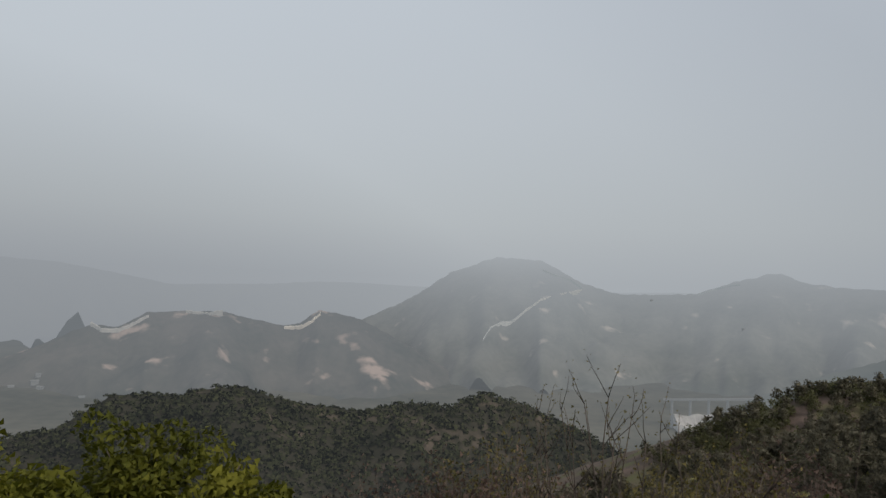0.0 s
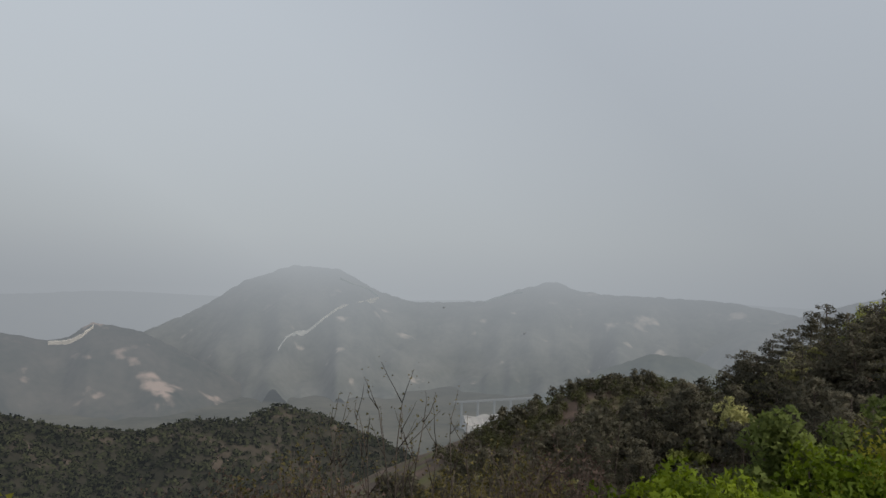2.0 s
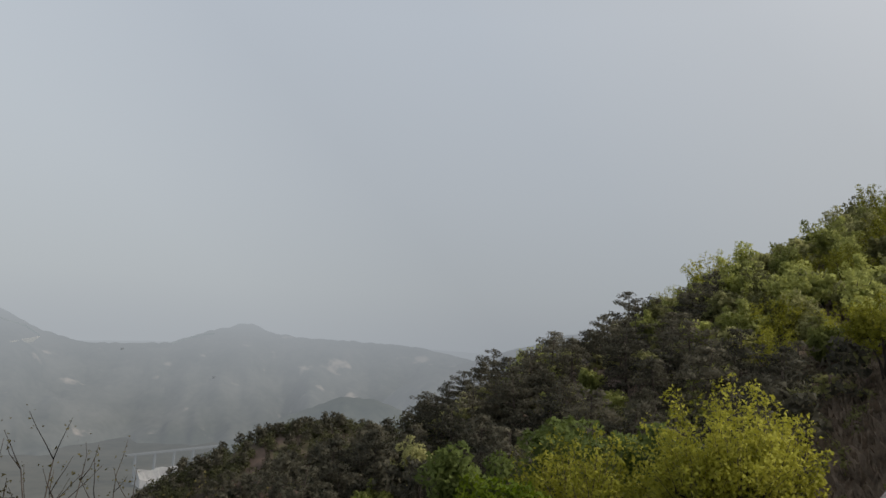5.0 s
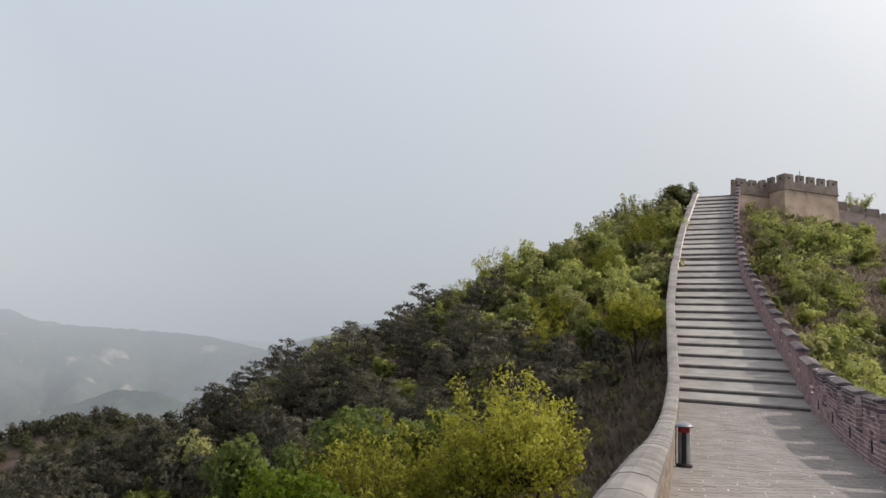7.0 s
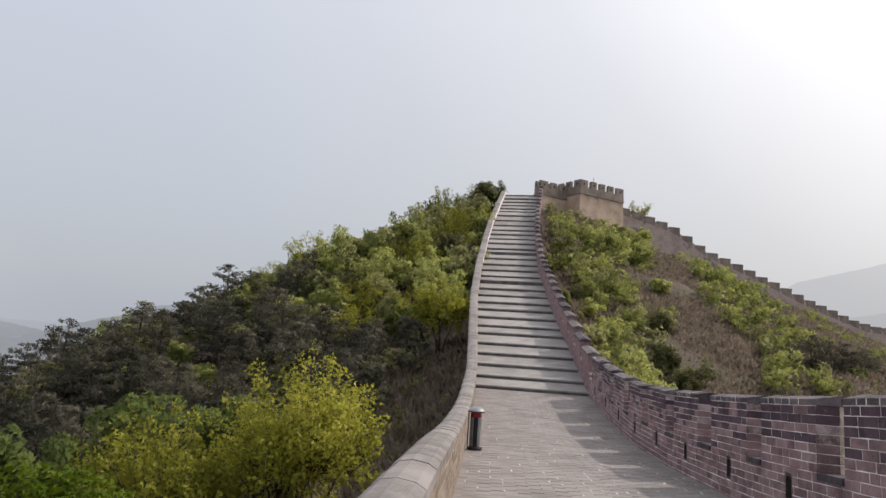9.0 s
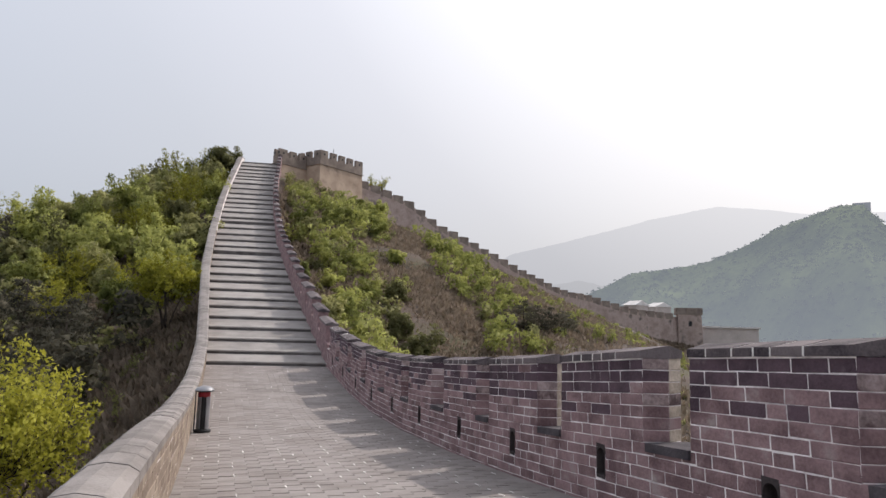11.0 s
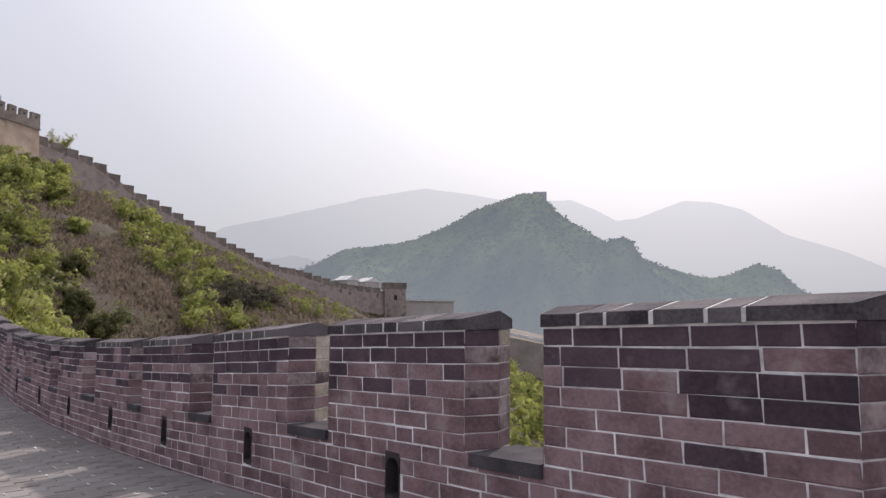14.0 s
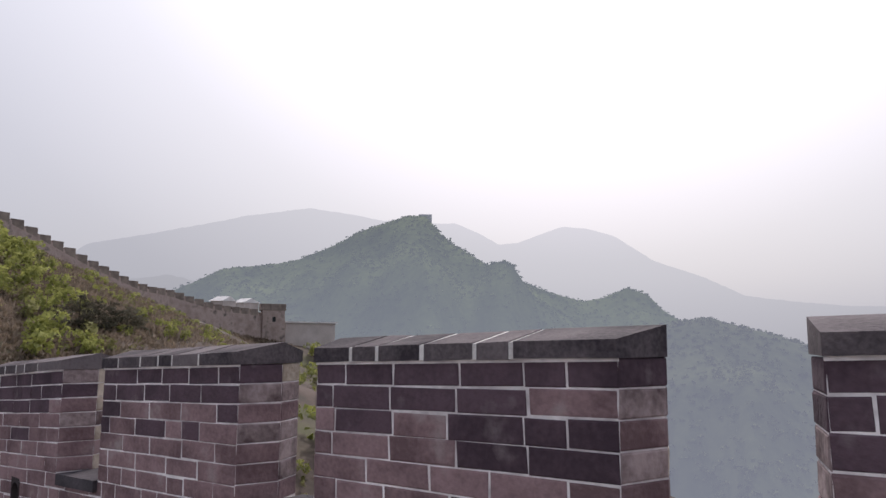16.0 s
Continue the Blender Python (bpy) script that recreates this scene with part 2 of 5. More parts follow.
def prism(sections):
    """Joins equal closed outlines, one after the other, into a solid."""
    v, f, n = [], [], len(sections[0])
    for s in sections:
        v += s
    for a in range(len(sections) - 1):
        for b in range(n):
            c = (b + 1) % n
            f.append((a * n + b, a * n + c, (a + 1) * n + c, (a + 1) * n + b))
    f.append(tuple(range(n))[::-1])
    f.append(tuple((len(sections) - 1) * n + i for i in range(n)))
    return v, f


def joined(pieces):
    v, f = [], []
    for pv, pf in pieces:
        f += [tuple(i + len(v) for i in q) for q in pf]
        v += [tuple(p) for p in pv]
    return v, f


def lerp(x, xs, ys):
    return float(np.interp(x, xs, ys))


class Soup:
    """Collects leaves for one mesh."""

    def __init__(self):
        self.v, self.f, self.d, self.n = [], [], [], 0

    def blades(self, c, u, w, out):
        """Pointed leaves at centres c with half sides u and w, faced and shaded towards out (arrays n x 3)."""
        k = len(c)
        u = np.where((np.cross(u, w) * out).sum(1, keepdims=True) < 0, -u, u)
        self.d.append(np.repeat(out, 3, axis=0))
        self.v.append(np.stack([c - u * 1.2 - w * 0.9, c + u * 1.15 - w * 0.6, c + u * 0.1 + w * 1.6], 1).reshape(-1, 3))
        self.f.append(np.arange(3 * k).reshape(-1, 3) + self.n)
        self.n += 3 * k

    def mesh(self, name, mat):
        v, f = np.concatenate(self.v), np.concatenate(self.f)
        me = bpy.data.meshes.new(name)
        me.vertices.add(len(v)); me.vertices.foreach_set("co", v.ravel())
        me.loops.add(f.size); me.loops.foreach_set("vertex_index", f.ravel())
        me.polygons.add(len(f)); me.polygons.foreach_set("loop_start", np.arange(0, f.size, 3))
        me.materials.append(mat)
        me.update(calc_edges=True)
        me.polygons.foreach_set("use_smooth", np.ones(len(f), dtype=bool))
        me.normals_split_custom_set_from_vertices(np.concatenate(self.d).tolist())
        return me


def unit(rng, n, flat=1.0):
    v = rng.normal(size=(n, 3))
    v[:, 2] *= flat
    return v / np.linalg.norm(v, axis=1, keepdims=True)


# ---- plan of the walkway: floor height, inner faces of the two parapets ----
FX = (-40, -12, -5, 0.5, 3.8, 6.9, 8.2, 9.9, 12.4, 16.1, 19.6, 22.8, 25.1, 28.2)
FZ = (2.6, 1.15, 0.74, 0.42, 0.28, 0.12, 0.02, -0.10, -0.24, -0.37, -0.37, -0.20, 0.03, 0.34)
WX = (-40, 28.5, 43, 58.2, 70, 80, 99.9, 108)
WY = (-10.65, -1.03, 1.2, 3.35, 4.7, 5.65, 6.85, 7.2)
WIDE = 4.47
STEPS = (28.2, 29.6, 31.3, 33.1, 35.0, 37.1, 38.9, 41.0, 43.1, 45.2, 47.6, 49.9, 52.5, 55.4, 58.2, 60.3, 62.7, 64.8, 66.9, 69.6, 71.9,
         74.0, 76.3, 79.0, 81.8, 84.5, 87.2, 88.9, 91.2, 93.4, 95.8, 98.7, 101.5)
PX, PZ = (28.2, 40, 58, 70, 80, 99.5, 104), (0.34, 3.5, 8.6, 13.0, 16.9, 25.1, 25.6)


def floor_z(x):
    return lerp(x, FX, FZ) if x < 28.2 else lerp(x, PX, PZ)


def y_right(x):
    return lerp(x, WX, WY)


def wide_at(x):
    return lerp(x, (3, 8, 16, 28, 45, 100), (4.40, 4.44, 4.51, 4.55, 4.85, 4.95))


def y_left(x):
    return y_right(x) + wide_at(x)


HEAD = math.atan(0.1405)
CH, SH = math.cos(HEAD), math.sin(HEAD)


def x_of(s):
    return 3.79 + CH * s


def slope_at(x):
    return math.atan((floor_z(x + 0.6) - floor_z(x - 0.6)) / 1.2)


# ---- ground: one sheet, ridges and gullies near, valley floor far ----
RIDGES = (
    # the ridge that carries the walkway
    (((-90, -15, -9), (-20, -6, -5.0), (0, -2.8, -4.6), (8, -1.6, -3.6), (16, -0.4, -2.3), (28, 1.4, -1.2), (45, 3.8, 3.2), (58, 5.2, 6.8),
      (75, 6.8, 13.2), (90, 7.6, 19.8), (100, 8, 23.4), (107, 2, 21.8), (115, -9, 19.5)), 0.46, 3.0, 0.62),
    # the wooded spur
    (((97, 13, 22.3), (92, 27, 14.2), (87, 37, 5.2), (82, 44, -3.0), (76, 52, -11.2), (70, 58, -16.4), (61, 62, -23.4), (53, 62, -27.4),
      (43, 60, -30.5), (30, 57, -35), (0, 55, -44)), 0.62, 5.0, 0.60),
    # the ridge of the falling wall
    (((112, -5, 19.8), (119, -19, 15.0), (125, -32, 9.6), (132, -47, 5.2), (138, -63, 2.4), (141, -78, 0.6), (143, -95, -3), (152, -140, -18)), 0.42, 3.0, 0.5),
    # the wooded knoll below the spur
    (((90, 216, -58), (102, 216, -51), (131, 212, -35), (143, 204, -28), (155, 201, -27), (160, 191, -31.5), (166, 170, -40), (175, 130, -52)), 0.5, 8.0, 0.5),
)


def height(X, Y):
    h = np.full(X.shape, -175.0)
    h = np.maximum(h, -12 - 0.42 * np.hypot(X - 20, Y))
    h = np.maximum(h, -178)
    for line, kr, w, kl in RIDGES:
        for (ax, ay, az), (bx, by, bz) in zip(line[:-1], line[1:]):
            dx, dy = bx - ax, by - ay
            u = np.clip(((X - ax) * dx + (Y - ay) * dy) / (dx * dx + dy * dy), 0, 1)
            d = np.hypot(X - ax - u * dx, Y - ay - u * dy)
            side = dx * (Y - ay) - dy * (X - ax)
            k = np.where(side > 0, kl, kr)
            h = np.maximum(h, az + u * (bz - az) - k * (np.sqrt(d * d + w * w) - w))
    return h


def ripple(x, y, s, seed=0.0):
    return noise.noise(Vector((x * s + seed, y * s - seed, seed * 0.37)))


def make_ground():
    def axis(lo, hi, step):
        near = list(np.arange(lo, hi + 0.1, step))
        a, b, g = [], [], step
        p, q = lo, hi
        while p > -4600:
            g *= 1.35
            p -= g; a.append(p)
        g = step
        while q < 4600:
            g *= 1.35
            q += g; b.append(q)
        return np.array(a[::-1] + near + b)
    xs, ys = axis(-60, 180, 2.5), axis(-130, 240, 2.5)
    X, Y = np.meshgrid(xs, ys, indexing="ij")
    Z = height(X, Y)
    for i in range(len(xs)):
        for j in range(len(ys)):
            x, y = xs[i], ys[j]
            if abs(x) < 400 and abs(y) < 400:
                away = min(1, max(0, (abs(y - y_right(x) - 2.2) - 3.5) / 6)) if -60 < x < 108 else 1
                Z[i, j] += away * (0.9 * ripple(x, y, 0.11, 3) + 0.35 * ripple(x, y, 0.35, 9)) + (0 if away < 1 else 1.2 * ripple(x, y, 0.03, 5))
    n = len(ys)
    v = np.stack([X, Y, Z], -1).reshape(-1, 3).tolist()
    f = [(i * n + j, (i + 1) * n + j, (i + 1) * n + j + 1, i * n + j + 1) for i in range(len(xs) - 1) for j in range(n - 1)]
    return tagged(new("ground", mesh_of("ground", v, f, EARTH, True)), "dry brown hillside soil with sparse grass", "hillside", kind="structure")


make_ground()


def ground_z(x, y):
    return float(height(np.array([float(x)]), np.array([float(y)]))[0])


# ---- backdrop: far hills, each crest by bearing, distance and height ----


def hill(name, crest, mat, label, drop=0.5, front=260, back=160, rough=6.0, gully=0.12, cols=260, rows=46, woods=None, seed=1.0, lumps=3.0):
    """A far ridge in polar strips round the place. crest: (x, y, z) points in order of bearing."""
    c = np.array(crest, float)
    ang, dist = np.unwrap(np.arctan2(c[:, 1], c[:, 0])), np.hypot(c[:, 0], c[:, 1])
    order = np.argsort(ang)
    ang, dist, top = ang[order], dist[order], c[order, 2]
    A = np.linspace(ang[0], ang[-1], cols)
    R = np.concatenate([np.linspace(-front, 0, rows), np.linspace(0, back, 10)[1:]])
    v = []
    for a in A:
        d0, z0 = np.interp(a, ang, dist), np.interp(a, ang, top)
        for r in R:
            x, y = (d0 + r) * math.cos(a), (d0 + r) * math.sin(a)
            e = abs(r)
            g = gully * e * (ripple(a * d0, r * 0.25, 1 / (front * 0.28), seed) * 1.4 + 0.6 * ripple(a * d0, r * 0.4, 1 / (front * 0.09), seed + 4))
            z = z0 - drop * (math.hypot(e, front * 0.06) - front * 0.06) + g * 1.0
            z += rough * 0.35 * ripple(x, y, 1 / (rough * 9), seed) + lumps * 0.5 * abs(ripple(x, y, 1 / (lumps * 2.2), seed + 2))
            v.append((x, y, z))
    n = len(R)
    f = [(i * n + j, (i + 1) * n + j, (i + 1) * n + j + 1, i * n + j + 1) for i in range(cols - 1) for j in range(n - 1)]
    return tagged(new(name, mesh_of(name, v, f, mat, True)), label, "hill", kind="structure")


# haze colours that the far hills give off as painted emission
GREY_HAZE, BLUE_HAZE = (0.290, 0.318, 0.338), (0.47, 0.515, 0.57)
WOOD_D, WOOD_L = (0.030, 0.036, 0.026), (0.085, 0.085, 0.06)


def woods(hill_ob, name, label, mat, count, size, seed, spiky=0.2):
    """Far woodland on a hill: thousands of ragged leafy tufts in one mesh."""
    rng = np.random.default_rng(seed)
    vs = np.array([p.co[:] for p in hill_ob.data.vertices])
    pick = vs[rng.integers(0, len(vs), count)] + rng.normal(size=(count, 3)) * (size * 0.7, size * 0.7, 0)
    s = size * rng.uniform(0.5, 1.0, (count, 1))
    tall = np.where(rng.random((count, 1)) < spiky, 1.6, 0.8)
    each = 14
    d = unit(rng, count * each)
    d[:, 2] = np.abs(d[:, 2]) - 0.15
    s, tall = np.repeat(s, each, 0), np.repeat(tall, each, 0)
    place = np.repeat(pick, each, 0) + d * s * rng.uniform(0.4, 1.0, (count * each, 1)) * np.concatenate([np.ones_like(s), np.ones_like(s), tall], 1)
    a = unit(rng, count * each)
    b = np.cross(a, unit(rng, count * each))
    soup = Soup()
    out = d + unit(rng, count * each) * 0.3 + (0, 0, 0.5)
    soup.blades(place, a * s * 0.34, b * s * 0.30, out / np.linalg.norm(out, axis=1, keepdims=True))
    return tagged(new(name, soup.mesh(name, mat)), label, "woodland", kind="stuff")


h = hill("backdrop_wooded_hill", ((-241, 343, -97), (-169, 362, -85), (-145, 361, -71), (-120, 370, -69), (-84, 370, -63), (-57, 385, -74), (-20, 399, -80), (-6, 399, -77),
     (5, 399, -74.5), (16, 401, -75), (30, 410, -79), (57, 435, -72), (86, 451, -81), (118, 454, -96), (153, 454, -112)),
     painted_haze_material("near_hill_air", (0.016, 0.017, 0.012), (0.046, 0.041, 0.030), GREY_HAZE, 0.07, 0.03, spots=((0.11, 0.085, 0.07), 0.03, 0.58, 0.72)),
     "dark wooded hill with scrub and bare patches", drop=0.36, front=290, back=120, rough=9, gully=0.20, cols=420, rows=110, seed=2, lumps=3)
woods(h, "far_woods", "dark scrub and small trees on the near hill", painted_haze_material("near_woods_air", (0.016, 0.019, 0.011), (0.050, 0.053, 0.027), GREY_HAZE, 0.07, 0.03, vary="island"), 15000, 3.0, 61, 0.06)
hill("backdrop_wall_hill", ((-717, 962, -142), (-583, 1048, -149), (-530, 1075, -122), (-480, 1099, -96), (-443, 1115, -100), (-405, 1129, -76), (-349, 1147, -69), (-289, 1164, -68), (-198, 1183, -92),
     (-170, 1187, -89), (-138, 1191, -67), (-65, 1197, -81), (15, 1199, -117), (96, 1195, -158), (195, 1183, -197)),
     painted_haze_material("wall_hill_air", WOOD_D, (0.10, 0.09, 0.075), (0.285, 0.308, 0.330), (-200, 0.44, -60, 0.70), 0.010, spots=((0.40, 0.31, 0.26), 0.018, 0.61, 0.70)),
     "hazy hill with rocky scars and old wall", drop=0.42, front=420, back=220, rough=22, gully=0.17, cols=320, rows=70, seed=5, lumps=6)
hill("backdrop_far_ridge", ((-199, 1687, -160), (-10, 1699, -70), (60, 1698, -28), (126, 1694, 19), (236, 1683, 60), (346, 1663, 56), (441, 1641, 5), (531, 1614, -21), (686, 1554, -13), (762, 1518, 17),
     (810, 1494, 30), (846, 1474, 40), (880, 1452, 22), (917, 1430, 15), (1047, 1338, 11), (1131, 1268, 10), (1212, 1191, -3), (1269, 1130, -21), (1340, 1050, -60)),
     painted_haze_material("far_ridge_air", WOOD_D, (0.10, 0.10, 0.085), 0.87, (-150, 0.40, 55, 0.985), 0.010, spots=((0.30, 0.26, 0.22), 0.016, 0.64, 0.72)),
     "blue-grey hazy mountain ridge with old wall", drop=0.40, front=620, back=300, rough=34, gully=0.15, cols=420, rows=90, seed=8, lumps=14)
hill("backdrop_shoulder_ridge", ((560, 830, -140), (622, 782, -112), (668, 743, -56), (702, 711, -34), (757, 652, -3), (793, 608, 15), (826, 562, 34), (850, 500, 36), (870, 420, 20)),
     painted_haze_material("shoulder_air", WOOD_D, (0.10, 0.10, 0.08), 0.84, (-150, 0.42, 34, 0.88), 0.01),
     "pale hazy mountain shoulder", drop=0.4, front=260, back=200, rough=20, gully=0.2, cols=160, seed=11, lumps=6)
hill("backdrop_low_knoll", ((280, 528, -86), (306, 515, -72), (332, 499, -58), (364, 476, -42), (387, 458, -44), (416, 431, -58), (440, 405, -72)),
     painted_haze_material("knoll_air", WOOD_D, (0.10, 0.10, 0.075), (0.30, 0.33, 0.345), 0.60, 0.014),
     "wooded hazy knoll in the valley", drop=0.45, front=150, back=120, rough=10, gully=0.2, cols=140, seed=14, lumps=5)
# the added stretch screens the ground's far edge where only haze lies
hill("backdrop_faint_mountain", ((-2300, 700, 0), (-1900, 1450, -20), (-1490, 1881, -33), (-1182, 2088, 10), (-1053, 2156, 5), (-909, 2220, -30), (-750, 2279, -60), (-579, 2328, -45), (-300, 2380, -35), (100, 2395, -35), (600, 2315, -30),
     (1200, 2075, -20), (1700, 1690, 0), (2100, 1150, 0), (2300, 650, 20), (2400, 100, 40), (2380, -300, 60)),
     painted_haze_material("faint_air", WOOD_D, WOOD_L, 0.96, (-180, 0.9, 10, 0.965), 0.005),
     "faint blue-grey mountain, extended as a screen of painted haze", drop=0.3, front=800, back=300, rough=50, gully=0.2, cols=260, rows=36, seed=17, lumps=8)
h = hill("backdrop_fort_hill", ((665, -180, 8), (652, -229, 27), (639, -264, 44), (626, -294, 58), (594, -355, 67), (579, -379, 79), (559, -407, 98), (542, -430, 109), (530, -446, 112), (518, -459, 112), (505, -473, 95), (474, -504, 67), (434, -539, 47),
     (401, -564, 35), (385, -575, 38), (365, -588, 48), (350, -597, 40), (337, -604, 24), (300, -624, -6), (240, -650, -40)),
     painted_haze_material("fort_hill_air", (0.034, 0.048, 0.020), (0.115, 0.140, 0.050), BLUE_HAZE, (-60, 0.52, 110, 0.32), 0.02),
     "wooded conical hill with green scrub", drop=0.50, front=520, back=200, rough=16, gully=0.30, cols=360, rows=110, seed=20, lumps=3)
woods(h, "far_woods", "green scrub and small trees on the conical hill", painted_haze_material("fort_woods_air", (0.034, 0.050, 0.020), (0.125, 0.152, 0.052), BLUE_HAZE, (-60, 0.52, 110, 0.32), 0.02, vary="island"), 12000, 2.0, 62, 0.0)
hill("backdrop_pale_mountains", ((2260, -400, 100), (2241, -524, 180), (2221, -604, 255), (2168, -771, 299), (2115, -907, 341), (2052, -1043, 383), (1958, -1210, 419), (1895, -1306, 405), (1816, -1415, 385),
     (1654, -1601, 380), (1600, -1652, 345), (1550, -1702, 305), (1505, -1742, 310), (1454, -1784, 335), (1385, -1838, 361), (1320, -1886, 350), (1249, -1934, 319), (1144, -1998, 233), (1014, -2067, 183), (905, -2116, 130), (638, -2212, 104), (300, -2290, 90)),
     painted_haze_material("pale_mountain_air", WOOD_D, WOOD_L, 0.93, (0, 0.98, 400, 0.98), 0.004),
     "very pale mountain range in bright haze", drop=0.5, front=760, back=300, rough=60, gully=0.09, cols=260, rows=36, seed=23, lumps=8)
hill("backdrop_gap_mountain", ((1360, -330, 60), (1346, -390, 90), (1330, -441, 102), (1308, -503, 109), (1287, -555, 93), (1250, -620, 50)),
     painted_haze_material("gap_air", WOOD_D, WOOD_L, 0.86, 0.94, 0.006),
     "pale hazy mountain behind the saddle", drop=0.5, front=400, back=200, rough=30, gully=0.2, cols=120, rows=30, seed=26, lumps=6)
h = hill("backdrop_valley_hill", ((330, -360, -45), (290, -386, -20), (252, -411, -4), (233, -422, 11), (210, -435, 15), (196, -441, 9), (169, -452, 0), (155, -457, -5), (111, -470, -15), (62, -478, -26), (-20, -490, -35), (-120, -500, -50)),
     painted_haze_material("valley_hill_air", (0.034, 0.046, 0.024), (0.10, 0.115, 0.055), (0.47, 0.50, 0.575), (-140, 0.50, 10, 0.42), 0.02),
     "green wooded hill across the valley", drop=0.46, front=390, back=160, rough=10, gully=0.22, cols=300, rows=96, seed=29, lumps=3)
woods(h, "far_woods", "green woods on the hill across the valley", painted_haze_material("valley_woods_air", (0.034, 0.048, 0.024), (0.115, 0.13, 0.055), (0.47, 0.50, 0.575), (-140, 0.50, 10, 0.42), 0.02, vary="island"), 7000, 2.4, 63, 0.0)

# far valley floor beyond the near slopes, its haze painted in as emission
v, f = [], []
for i in range(97):
    a = 2 * math.pi * i / 96
    for j, r in enumerate((330, 420, 540, 700, 900, 1150, 1500, 2000, 2700, 3600, 4500)):
        v.append((r * math.cos(a), r * math.sin(a), -176 + (0 if j == 0 else 3.5 + 5 * ripple(r * math.cos(a), r * math.sin(a), 0.004, 7))))
f = [(i * 11 + j, i * 11 + j + 1, (i + 1) * 11 + j + 1, (i + 1) * 11 + j) for i in range(96) for j in range(10)]
tagged(new("backdrop_valley", mesh_of("backdrop_valley", v, f, painted_haze_material("valley_air", (0.05, 0.05, 0.035), (0.14, 0.13, 0.10), (0.225, 0.246, 0.262), (350, 0.22, 1900, 0.93, 1), 0.008), True)),
       "valley floor with fields and painted haze", "valley", kind="structure")
# ---- walkway, stairs and parapets ----
floor_root = tagged(new("floor", None), "grey brick paved walkway on the wall", "walkway", kind="structure")


def low_core():
    secs = []
    for x in low_x:
        y, z = y_left(x), rail_z(x)
        secs.append([(x, y + 0.0075, z - 6), (x, y + 0.27, z - 6), (x, y + 0.27, z + LOW), (x, y + 0.0075, z + LOW)])
    v, f = prism(secs)
    return mesh_of("wall_core", v, [q[::-1] for q in f], MORTAR)


def along(xs, y0, y1, z0, z1, mat, name, smooth=False):
    """A solid that follows the walkway between two offsets from the right inner face."""
    secs = [[(x, y_right(x) + y0, z0(x)), (x, y_right(x) + y1, z0(x)), (x, y_right(x) + y1, z1(x)), (x, y_right(x) + y0, z1(x))] for x in xs]
    v, f = prism(secs)
    return mesh_of(name, v, [q[::-1] for q in f], mat)


flat = list(np.arange(-40, 28.1, 0.3)) + [28.2]
part("bedding", along(flat, -0.5, WIDE + 0.2, lambda x: floor_z(x) - 9, lambda x: floor_z(x) - 0.009, JOINT, "bedding"), floor_root, "pale mortar bed")

stairs = tagged(new("stairs", None), "long grey stone stairway climbing to the tower", "stairs", kind="structure")
for a, b in zip(STEPS[:-1], STEPS[1:]):
    za, zb = floor_z(a + 0.001), floor_z(b)
    rise = 0.095 + 0.09 * (zb - za) * random.uniform(0.7, 1.3) + (0.11 if random.random() < 0.16 else 0)
    z0 = za if a > 28.3 else 0.34
    secs = []
    for x, z in ((a, z0 + rise), (b + 0.02, zb)):
        secs.append([(x, y_right(x) - 0.1, z - 8), (x, y_left(x) + 0.1, z - 8), (x, y_left(x) + 0.1, z), (x, y_right(x) - 0.1, z)])
    v, f = prism(secs)
    step = part("step", mesh_of("step", v, [q[::-1] for q in f], STEP), stairs)
    zz = z0 + rise
    lip = []
    for x in (a - 0.03, a + 0.30):
        k = (x - a) / (b - a) * (zb - zz)
        lip.append([(x, y_right(x) + 0.0, zz + k - 0.05), (x, y_left(x), zz + k - 0.05), (x, y_left(x), zz + k + 0.006), (x, y_right(x), zz + k + 0.006)])
    v, f = prism(lip)
    part("nosing", mesh_of("nosing", v, [q[::-1] for q in f], STEP), step)
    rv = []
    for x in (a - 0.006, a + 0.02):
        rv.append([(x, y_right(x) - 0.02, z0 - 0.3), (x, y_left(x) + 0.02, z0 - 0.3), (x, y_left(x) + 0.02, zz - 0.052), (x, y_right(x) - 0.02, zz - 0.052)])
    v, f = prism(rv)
    part("riser", mesh_of("riser", v, [q[::-1] for q in f], RISER_SHADE), step)

# brick pieces: a bevelled block, front towards +y, centre of the front face at the origin


def brick_mesh(name, mat, l, h, seed, depth=0.09, bev=0.007):
    rnd = random.Random(seed)
    j = lambda a: rnd.uniform(-a, a)
    x, z = l / 2, h / 2 + j(.0015)
    v = [(sx * x + j(.004), -depth, sz * z + j(.002)) for sx, sz in ((-1, -1), (1, -1), (1, 1), (-1, 1))]
    v += [(sx * x + j(.004), -bev, sz * z + j(.003)) for sx, sz in ((-1, -1), (1, -1), (1, 1), (-1, 1))]
    v += [(sx * (x - bev - rnd.uniform(0, .006)), j(.002), sz * (z - bev - rnd.uniform(0, .004))) for sx, sz in ((-1, -1), (1, -1), (1, 1), (-1, 1))]
    f = []
    for a in (0, 4):
        for i in range(4):
            k = (i + 1) % 4
            f.append((a + i, a + i + 4, a + k + 4, a + k))
    f.append((8, 11, 10, 9))
    return mesh_of(name, v, f, mat)


COURSE = 0.1158
BH = 0.1085
brick_full = [brick_mesh("brick", BRICK, 1.0, BH, 10 + i, bev=0.0045) for i in range(8)]
brick_char = [brick_mesh("brick", BRICK_C, 1.0, BH, 30 + i, bev=0.0045) for i in range(8)]
